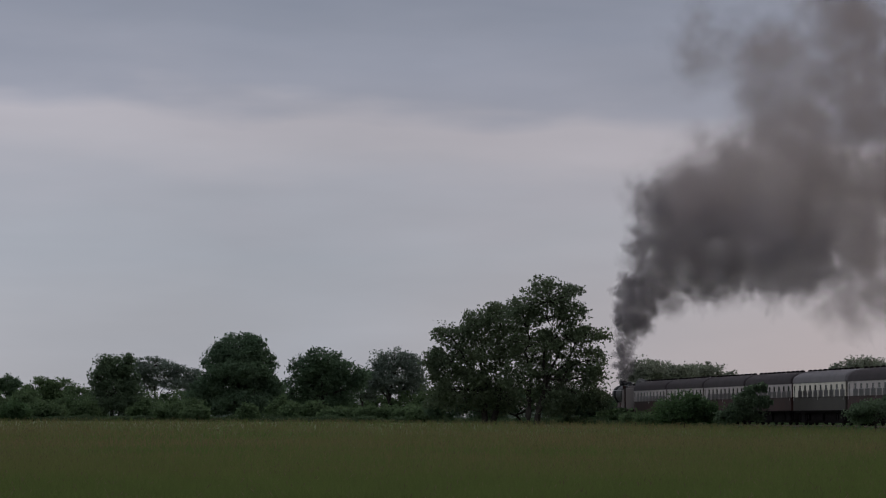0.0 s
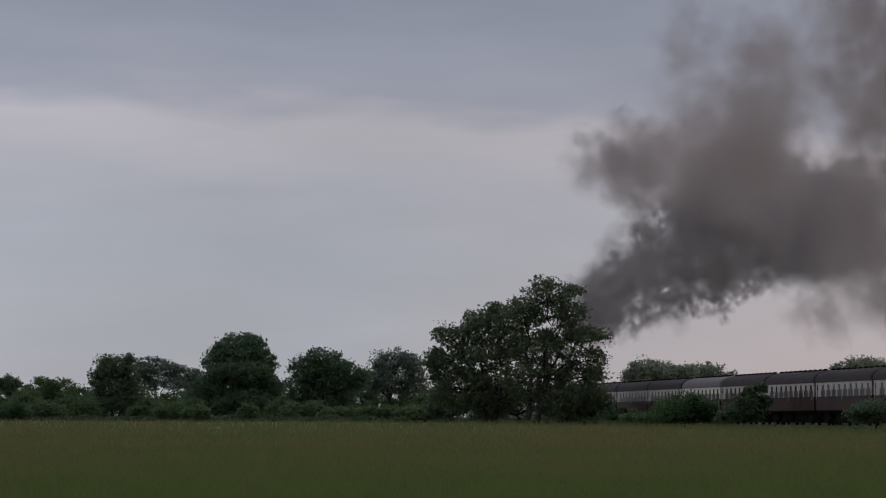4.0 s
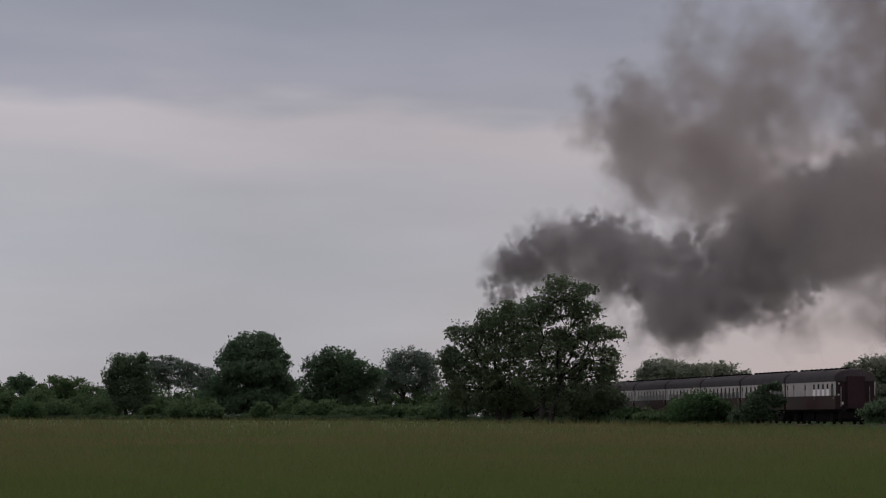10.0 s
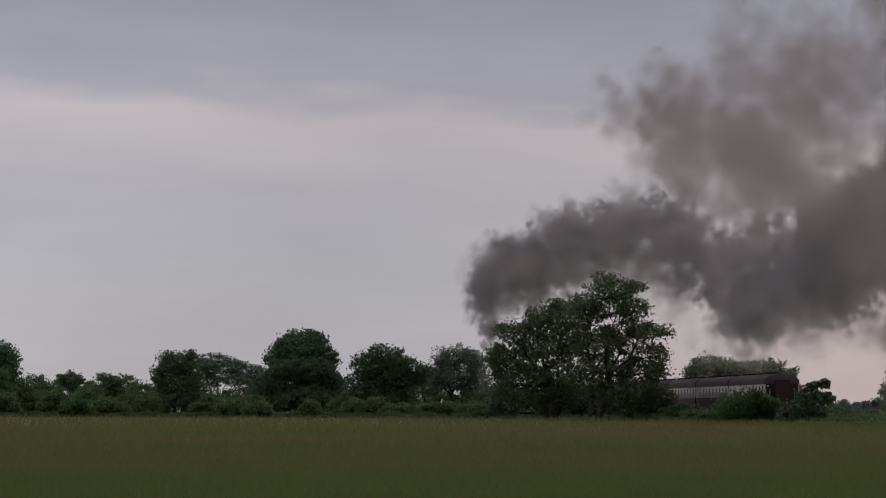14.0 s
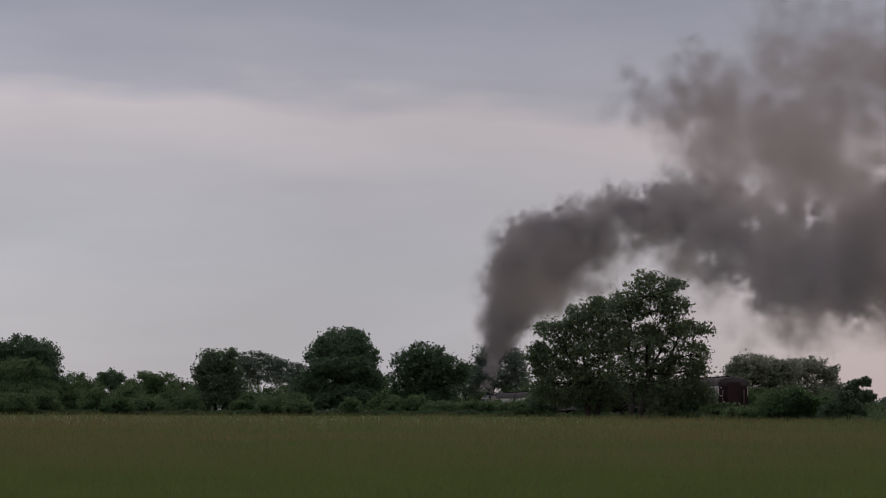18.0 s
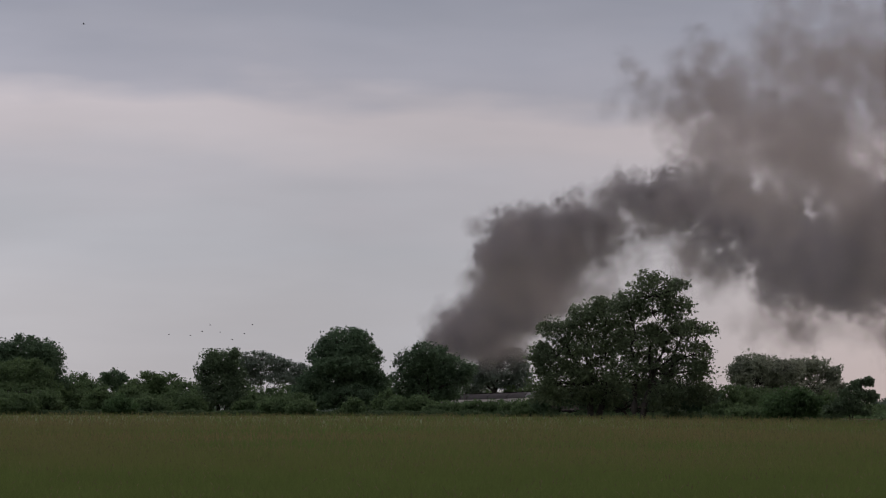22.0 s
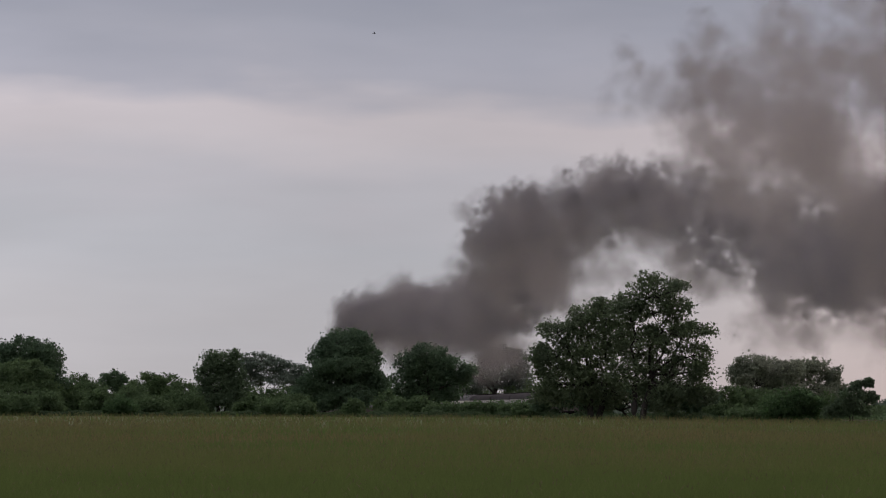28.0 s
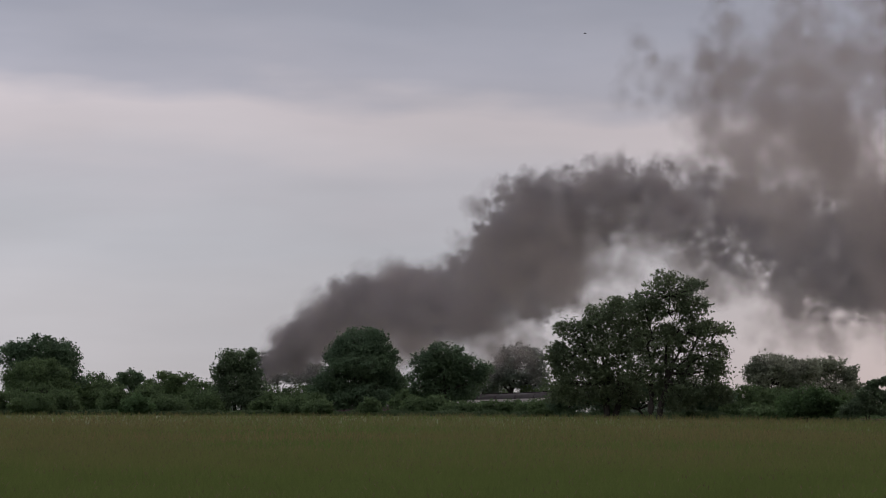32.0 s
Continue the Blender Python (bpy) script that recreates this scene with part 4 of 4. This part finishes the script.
def build_train():
    out = [engine()]
    plain = coach("crimson and cream railway coach with a dark roof", MAROON, CREAM, ROOF)
    first = coach("crimson and cream coach with a dark roof behind the tender", MAROON, CREAM, ROOF)
    pale = coach("chocolate coach with bright cream windows and pale roof", BROWN, WHITE, ROOF_PALE)
    last = coach("crimson and cream brake coach at the train's end", MAROON, CREAM, ROOF, True, True)
    row = [first, plain, copy_thing(plain, pose(0, 0, 0)), copy_thing(plain, pose(0, 0, 0)), pale]
    row += [copy_thing(plain, pose(0, 0, 0)) for k in range(5)] + [last]
    return out + row


TRAIN = build_train()


# ---- smoke ----
def puff_mesh(seed, wisps, size, lumps, material):
    """A billow of unit size: soft wisps gathered in rounded lumps."""
    rng = np.random.default_rng(seed)
    heads = rng.normal(size=(lumps, 3))
    heads *= (rng.uniform(0.25, 0.72, lumps) / np.linalg.norm(heads, axis=1))[:, None]
    c = heads[rng.integers(0, lumps, wisps)] + rng.normal(0, 0.16, (wisps, 3))
    face = rng.normal(0, 0.42, (wisps, 3)) + np.array([0, 1, 0])
    face /= np.linalg.norm(face, axis=1)[:, None]
    a = np.cross(face, rng.normal(size=(wisps, 3)))
    a /= np.linalg.norm(a, axis=1)[:, None]
    b = np.cross(face, a)
    s = size * rng.uniform(0.65, 1.3, (wisps, 1))
    a, b = a * s, b * s
    ob = quads("smoke_puff", np.stack([c - a - b, c + a - b, c + a + b, c - a + b], 1), material)
    me = ob.data
    bpy.data.objects.remove(ob)
    layer = me.uv_layers.new(name="wisp")
    layer.data.foreach_set("uv", np.tile(np.array([0, 0, 1, 0, 1, 1, 0, 1], np.float32), wisps))
    return me


def stack_at(t):
    return on_line(front(t) - 9.9) @ Vector((0, 7.6, 4.0))


def bearing(p):
    """Bearing and height of a world place, the reverse of spot()."""
    k = (p.z - EYE.z) / p.y
    turn = math.atan(k) - TILT
    d = REACH * math.cos(TILT) + REACH * math.tan(turn) * -math.sin(TILT)
    return p.x / p.y * d + 784, 441 - REACH * math.tan(turn)


# The plume, by the time at which the smoke left the chimney. Each row: age in seconds, bearing, height, half width, half height.
PLUME = collections.OrderedDict()
PLUME[-4.6] = [(4.6, 1475, 400, 85, 120), (8, 1500, 400, 95, 115), (11, 1520, 395, 100, 110), (17, 1540, 380, 110, 110), (37, 1570, 390, 130, 120)]
PLUME[-3.0] = [(3, 1390, 430, 105, 95), (6, 1445, 405, 115, 95), (9, 1480, 400, 110, 95), (15, 1510, 380, 110, 100), (35, 1540, 390, 130, 110)]
PLUME[-1.5] = [(1.5, 1220, 410, 115, 110), (3, 1265, 400, 125, 115), (4.5, 1300, 395, 130, 115), (7.5, 1345, 390, 125, 110), (10.5, 1380, 400, 110, 105), (18, 1400, 440, 105, 80), (33, 1420, 450, 110, 90)]
PLUME[-0.5] = [(0.5, 1115, 545, 32, 55), (2, 1180, 470, 88, 85), (3.5, 1245, 450, 105, 115), (6.5, 1300, 430, 110, 130), (9.5, 1330, 450, 100, 120), (14, 1375, 520, 75, 75), (20, 1390, 490, 95, 75), (32, 1390, 460, 110, 90)]
PLUME[1.0] = [(0.5, 1075, 570, 28, 45), (2, 1145, 470, 85, 95), (5, 1230, 455, 105, 118), (8, 1262, 500, 80, 78), (11, 1310, 515, 58, 75), (14, 1310, 500, 75, 75), (18, 1320, 490, 95, 70), (31, 1330, 465, 105, 80)]
PLUME[2.5] = [(0.5, 1045, 570, 28, 40), (3.5, 1130, 490, 92, 82), (6.5, 1185, 500, 80, 85), (9.5, 1250, 450, 70, 85), (12, 1265, 470, 85, 85), (16.5, 1255, 440, 95, 80), (29.5, 1240, 440, 105, 80)]
PLUME[4.5] = [(1.5, 1030, 515, 60, 38), (4.5, 1140, 535, 62, 55), (6, 1182, 560, 58, 55), (7.5, 1200, 570, 62, 52), (10, 1215, 560, 66, 60), (14.5, 1215, 500, 85, 65), (18.5, 1237, 485, 95, 75), (27.5, 1260, 490, 105, 85)]
PLUME[6.0] = [(1.0, 960, 490, 45, 38), (3, 1060, 475, 70, 55), (4.5, 1115, 480, 72, 70), (6, 1125, 500, 75, 70), (8.5, 1150, 480, 80, 75), (13, 1145, 450, 85, 75), (17, 1150, 430, 90, 75), (26, 1140, 435, 95, 80)]
PLUME[7.7] = [(1.3, 960, 440, 55, 40), (2.8, 1035, 438, 78, 68), (4.3, 1060, 425, 84, 72), (7, 1045, 390, 85, 55), (11, 1050, 380, 85, 60), (15, 1065, 375, 88, 60), (24, 1035, 400, 90, 65)]
PLUME[8.9] = [(0.6, 890, 490, 30, 35), (1.6, 910, 455, 55, 48), (3.1, 970, 440, 80, 74), (5.6, 950, 425, 88, 76), (8, 980, 395, 80, 55), (14, 1000, 345, 80, 50), (23, 945, 350, 88, 55)]
PLUME[10.1] = [(0.5, 815, 525, 35, 42), (2, 850, 475, 66, 74), (4.4, 872, 455, 76, 76), (6.5, 850, 430, 70, 55), (9, 830, 420, 65, 65), (13, 845, 420, 70, 70), (18, 868, 370, 75, 70), (22, 830, 370, 80, 65)]
PLUME[11.6] = [(0.6, 772, 510, 38, 60), (2.9, 805, 485, 66, 74), (5, 795, 460, 58, 50), (7.5, 790, 450, 66, 70), (11.5, 785, 445, 75, 68), (16.5, 765, 410, 80, 70), (20.5, 765, 395, 85, 75)]
PLUME[13.5] = [(0.6, 750, 580, 20, 50), (1.2, 745, 520, 35, 42), (3, 758, 490, 52, 50), (5.5, 728, 445, 62, 60), (9.5, 690, 440, 58, 50), (14.5, 697, 410, 72, 60), (18.5, 692, 405, 78, 70)]
PLUME[15.5] = [(0.5, 728, 625, 16, 40), (1.2, 733, 560, 30, 45), (3.5, 735, 510, 60, 60), (7.5, 757, 500, 82, 70), (12.5, 745, 480, 88, 85), (16.5, 735, 475, 88, 90)]
PLUME[17.6] = [(0.6, 690, 630, 14, 40), (1.4, 692, 575, 30, 45), (3.4, 712, 550, 55, 60), (5.4, 730, 560, 68, 62), (8, 712, 545, 80, 75), (10.4, 695, 555, 72, 68), (14.4, 675, 500, 85, 80)]
PLUME[19.8] = [(1.2, 640, 605, 36, 42), (3.2, 655, 595, 52, 40), (5.6, 640, 575, 58, 50), (8.2, 640, 575, 66, 55), (12.2, 595, 545, 72, 62)]
PLUME[22.0] = [(1.0, 578, 605, 32, 28), (3.4, 590, 570, 48, 45), (6, 560, 570, 55, 48), (10, 512, 545, 62, 58)]
PLUME[24.3] = [(1.1, 505, 610, 32, 28), (3.7, 505, 565, 48, 42), (7.7, 465, 540, 60, 55)]
PLUME[26.5] = [(1.5, 445, 575, 36, 36), (5.5, 410, 560, 55, 52)]
PLUME[29.0] = [(1.0, 350, 625, 24, 26), (3, 340, 605, 46, 42)]
PLUME[33.0] = [(1.0, 225, 650, 22, 22), (3, 225, 620, 40, 40)]
# smoke flung higher at the start, which stays up and thins out
CREST = collections.OrderedDict()
CREST[-3.0] = [(3, 1320, 300, 95, 80), (6, 1345, 280, 120, 95), (9, 1335, 265, 155, 125), (12, 1330, 250, 165, 140), (17, 1330, 240, 180, 155), (35, 1360, 220, 215, 185)]
CREST[-1.0] = [(1, 1190, 350, 70, 70), (2.5, 1230, 320, 95, 80), (4, 1225, 300, 105, 90), (7, 1190, 290, 120, 105), (10, 1180, 265, 135, 125), (16, 1180, 245, 150, 140), (33, 1210, 215, 185, 175)]
CREST[0.3] = [(0.9, 1085, 400, 45, 60), (1.6, 1110, 330, 60, 65), (2.7, 1085, 310, 62, 80), (5.7, 1065, 290, 75, 110), (8.7, 1080, 240, 75, 115), (12, 1040, 230, 80, 110), (18, 1010, 210, 90, 100), (32, 1030, 170, 110, 110)]
# old smoke: puffs, least and most size, then rows of seconds, bearing, height, half width, half height
OLD = ((40, 40, 70, ((0, 1545, 330, 85, 200), (6, 1560, 310, 95, 210), (14, 1550, 290, 105, 210), (32, 1500, 280, 130, 210))),
       (32, 44, 76, ((0, 1520, 110, 90, 150), (6, 1545, 100, 100, 150), (14, 1500, 100, 120, 160), (32, 1430, 110, 150, 170))),
       (10, 34, 56, ((0, 1570, 470, 70, 70), (8, 1590, 470, 80, 80), (32, 1590, 500, 90, 90))))
VEIL = ((10, 60, 95, ((0, 1330, 120, 160, 110), (8, 1290, 110, 170, 120), (32, 1290, 110, 180, 130))),
        (26, 60, 100, ((0, 1440, 120, 120, 150), (8, 1440, 130, 140, 160), (32, 1360, 170, 170, 190))),
        (24, 50, 84, ((0, 1390, 310, 120, 100), (8, 1210, 300, 140, 90), (14, 1150, 290, 150, 95), (32, 1150, 290, 170, 105))),
        (18, 50, 84, ((0, 1480, 380, 100, 80), (10, 1300, 380, 130, 70), (20, 1250, 370, 150, 70), (32, 1240, 370, 160, 80))),
        (12, 50, 84, ((0, 1560, 540, 110, 50), (8, 1500, 550, 140, 55), (14, 1380, 580, 130, 50), (22, 1290, 570, 150, 65), (32, 1290, 560, 160, 75))),
        (22, 60, 100, ((0, 1420, 260, 120, 110), (6, 1220, 230, 150, 130), (32, 1190, 220, 160, 150))),
        (30, 60, 100, ((0, 1580, 300, 90, 250), (10, 1520, 350, 120, 220), (32, 1440, 380, 150, 210))))


def course(rows, te, age):
    """Bearing, height and half sizes of smoke of that age; it shoots up first and then drifts."""
    u0, v0 = bearing(stack_at(te))
    a1, u1, v1, w1, h1 = rows[0]
    ages = [0.0, a1 * 0.35] + [r[0] for r in rows]
    tracks = ([u0, u0 + (u1 - u0) * 0.35], [v0 - 4, v0 + (v1 - v0) * 0.60], [4.0, w1 * 0.42], [6.0, h1 * 0.6])
    out = np.array([float(np.interp(age, ages, k + [r[q + 1] for r in rows])) for q, k in enumerate(tracks)])
    out[2:] *= 1 + 0.011 * max(0.0, age - 7)       # old smoke goes on spreading
    return out


def plume_place(table, te, age):
    keys = list(table)
    j = min(max(1, int(np.searchsorted(keys, te))), len(keys) - 1)
    a, b = keys[j - 1], keys[j]
    w = min(1.0, max(0.0, (te - a) / (b - a)))
    at = course(table[a], a, age) * (1 - w) + course(table[b], b, age) * w
    if age < 0.6:      # young smoke hangs on the chimney itself
        u0, v0 = bearing(stack_at(te))
        at[0] += (u0 - (bearing(stack_at(a))[0] * (1 - w) + bearing(stack_at(b))[0] * w)) * (1 - age / 0.6)
    return at


def build_smoke():
    rng = random.Random(77)
    dark = [puff_mesh(k, 12, 0.50, 8, SMOKE) for k in range(10)]
    wide = [puff_mesh(40 + k, 12, 0.54, 9, BILLOW) for k in range(10)]
    soft = [puff_mesh(60 + k, 13, 0.58, 9, LOOSE) for k in range(10)]
    thin = [puff_mesh(20 + k, 12, 0.62, 9, HAZE) for k in range(6)]
    plume = tagged(new("smoke_plume"), "dense dark grey coal smoke rolling from the chimney", "smoke", kind="stuff")
    drift = tagged(new("drifting_smoke"), "thin brownish old smoke drifting over the line", "smoke", kind="stuff")
    out = []

    def ball():
        a, k = rng.uniform(0, 2 * math.pi), math.sqrt(rng.random())
        return Vector((k * math.cos(a), rng.uniform(-0.9, 0.9), k * math.sin(a)))

    def add(owner, me, r, te, late, place):
        ob = new("smoke_puff", me)
        ob.parent = owner
        ob.scale = (r, r, r)
        spin = (rng.uniform(-22, 22), rng.uniform(-180, 180), rng.uniform(-22, 22))
        out.append((ob, te, late, r, ball(), spin, rng.uniform(-7, 7), place))

    def stream(table, first, last, step, meshes, low, high, late, owner=plume):
        te = first
        while te < last:
            m = units(stack_at(te).y)
            add(owner, rng.choice(meshes), rng.uniform(low, high) * m, te, late, functools.partial(plume_place, table, te))
            te += step * rng.uniform(0.6, 1.4)
    stream(PLUME, -0.8, 0.6, 0.009, dark, 13, 21, 0.0)           # the jet at the chimney
    stream(PLUME, 0.6, 13.0, 0.05, dark, 12, 20, 0.0)
    stream(PLUME, 13.0, 20.0, 0.034, dark, 12, 20, 0.0)
    stream(PLUME, 20.0, 32.0, 0.05, dark, 12, 20, 0.0)
    stream(PLUME, -4.6, -3.0, 0.05, dark, 30, 46, 0.45)
    stream(PLUME, -3.0, -0.3, 0.026, dark, 26, 42, 0.45)
    stream(PLUME, 8.6, 11.2, 0.09, wide, 36, 60, 1.2)
    stream(PLUME, -0.3, 9.0, 0.055, dark, 24, 40, 0.45)
    stream(PLUME, 9.0, 31.6, 0.080, dark, 24, 40, 0.45)
    stream(PLUME, -4.6, -1.2, 0.026, wide, 42, 66, 0.9)
    stream(PLUME, -1.2, -0.3, 0.034, wide, 40, 62, 0.9)
    stream(PLUME, -0.3, 9.0, 0.062, wide, 36, 60, 0.9)
    stream(PLUME, 9.0, 31.0, 0.090, wide, 36, 62, 0.9)
    stream(CREST, -3.0, -1.0, 0.048, soft, 56, 88, 0.8)
    stream(CREST, -1.0, 0.7, 0.085, soft, 46, 76, 0.8)
    stream(CREST, -0.6, 0.9, 0.10, soft, 44, 66, 0.8)
    te = 4.0
    while te < 28:                # looser smoke that sinks under the plume
        add(drift, rng.choice(soft), rng.uniform(42, 68) * units(stack_at(te).y), te, 2.5, functools.partial(skirt_place, te))
        te += 0.20
    te = 7.0
    while te < 14.5:
        add(drift, rng.choice(soft), rng.uniform(38, 60) * units(stack_at(te).y), te, 3.5, functools.partial(skirt_place, te))
        te += 0.17
    for table, meshes in ((OLD, soft), (VEIL, thin)):
        for count, low, high, rows in table:
            te = rng.uniform(-9, -4)
            when = [q[0] for q in rows]
            for k in range(count):
                path = functools.partial(drift_place, rows, when, te)
                add(drift, rng.choice(meshes), rng.uniform(low, high) * units(stack_at(te).y), te, 0.0, path)
    return out


def skirt_place(te, age):
    sink = 1 - math.exp(-age / 7)
    return plume_place(PLUME, te, age) + np.array([10 * sink, 62 * sink, 26 * sink, 20 * sink])


def drift_place(rows, when, te, age):
    return np.array([float(np.interp(te + age, when, [q[k] for q in rows])) for k in range(1, 5)])


def puff_at(place, te, age, d, r):
    """World place of a puff of that age, d being its share of the plume's half sizes."""
    u, v, w, h = place(age)
    far = stack_at(te).y
    m = units(far)
    p = spot(u + d.x * max(2.0, w - 0.2 * r / m), v - d.z * max(2.0, h - 0.2 * r / m), far)
    away = d.y * max(0.5, 0.8 * w * m - 0.3 * r)
    p.x, p.y, p.z = p.x * (1 + away / far), far + away, EYE.z + (p.z - EYE.z) * (1 + away / far)
    return p


SMOKE_PUFFS = build_smoke()

big_trees()
left_trees()
right_trees()
hedge()
lineside()
field_edge()
wood_backdrop()
fence()
meadow()


def bird():
    ob = tagged(new("bird"), "small dark bird flying over the meadow", "bird", "birds over the meadow")
    part("body", lathe([(-0.16, 0.01), (-0.08, 0.05), (0.05, 0.06), (0.13, 0.035), (0.18, 0.01)], "y", 8), FEATHER, ob)
    for s in (-1, 1):
        bm = bmesh.new()
        v = [bm.verts.new(p) for p in ((s * 0.04, 0.06, 0.02), (s * 0.22, 0.04, 0.09), (s * 0.40, -0.08, 0.07), (s * 0.20, -0.07, 0.07), (s * 0.04, -0.06, 0.02))]
        f = bm.faces.new(v)
        bmesh.ops.solidify(bm, geom=[f], thickness=0.012)
        part("wing", bm, FEATHER, ob)
    part("tail", boxes((-0.03, 0.03, -0.26, -0.14, -0.008, 0.008)), FEATHER, ob)
    return ob


BIRDS = [bird()]
BIRDS += [copy_thing(BIRDS[0], pose(0, 0, 5)) for k in range(8)]
# a loose flock, then one bird alone and higher: bearing and height at 22 seconds, drift a second, distance
FLIGHTS = [(111, 601, 155, 0, 760), (149, 606, 152, 0.4, 765), (170, 600, 157, 0, 770), (184, 587, 156, -0.3, 755), (202, 596, 158, 0, 775),
           (223, 608, 153, 0.3, 768), (245, 599, 157, 0, 760), (259, 586, 155, 0.2, 772), (-40, 56, 86, 1.2, 520)]


def motions():
    times = [k * 0.5 for k in range(65)]
    for k, ob in enumerate(TRAIN):
        back = 9.9 if k == 0 else 0.95 * PITCH + (k - 0.5) * PITCH
        walk(ob, [(t, on_line(front(t) - back)) for t in times])
    ages = (0, 0.2, 0.45, 0.8, 1.2, 1.7, 2.4, 3.3, 4.5, 6, 8, 10, 12.5, 15, 18, 22, 27, 32)
    for ob, te, late, r, d, spin, rate, place in SMOKE_PUFFS:
        rows = []
        out = te + late           # when it comes into the open
        if out > 0:
            for t in (0.0, out - 0.12):
                if t >= 0:
                    p = stack_at(t)
                    rows.append((t, pose(p.x, p.y, -r * 2 - 1, *spin)))
        marks = [te + a for a in ages if max(0, out + 0.05) < te + a < 31.9]
        marks = [max(0.0, out)] + marks
        marks = [m for k, m in enumerate(marks) if k == 0 or m - marks[k - 1] > 0.1] + [32.0]
        for t in marks:
            p = puff_at(place, te, t - te, d, r)
            turn = rate * max(0.0, t - te) ** 0.8
            rows.append((t, pose(p.x, p.y, p.z, spin[0], spin[1] + turn, spin[2])))
        done = [rows[0]]
        for row in rows[1:]:
            if frame(row[0]) > frame(done[-1][0]):
                done.append(row)
        walk(ob, done)
    for n, (ob, (u, v, du, dv, far)) in enumerate(zip(BIRDS, FLIGHTS)):
        rows = []
        for k in range(33):
            w = spot(u + du * (k - 22), v + dv * (k - 22), far)
            rows.append((float(k), pose(w.x, w.y, w.z + 0.35 * math.sin(k * 1.7 + n), 0, 14 * math.sin(k * 2.1 + n), -90)))
        walk(ob, rows)


motions()
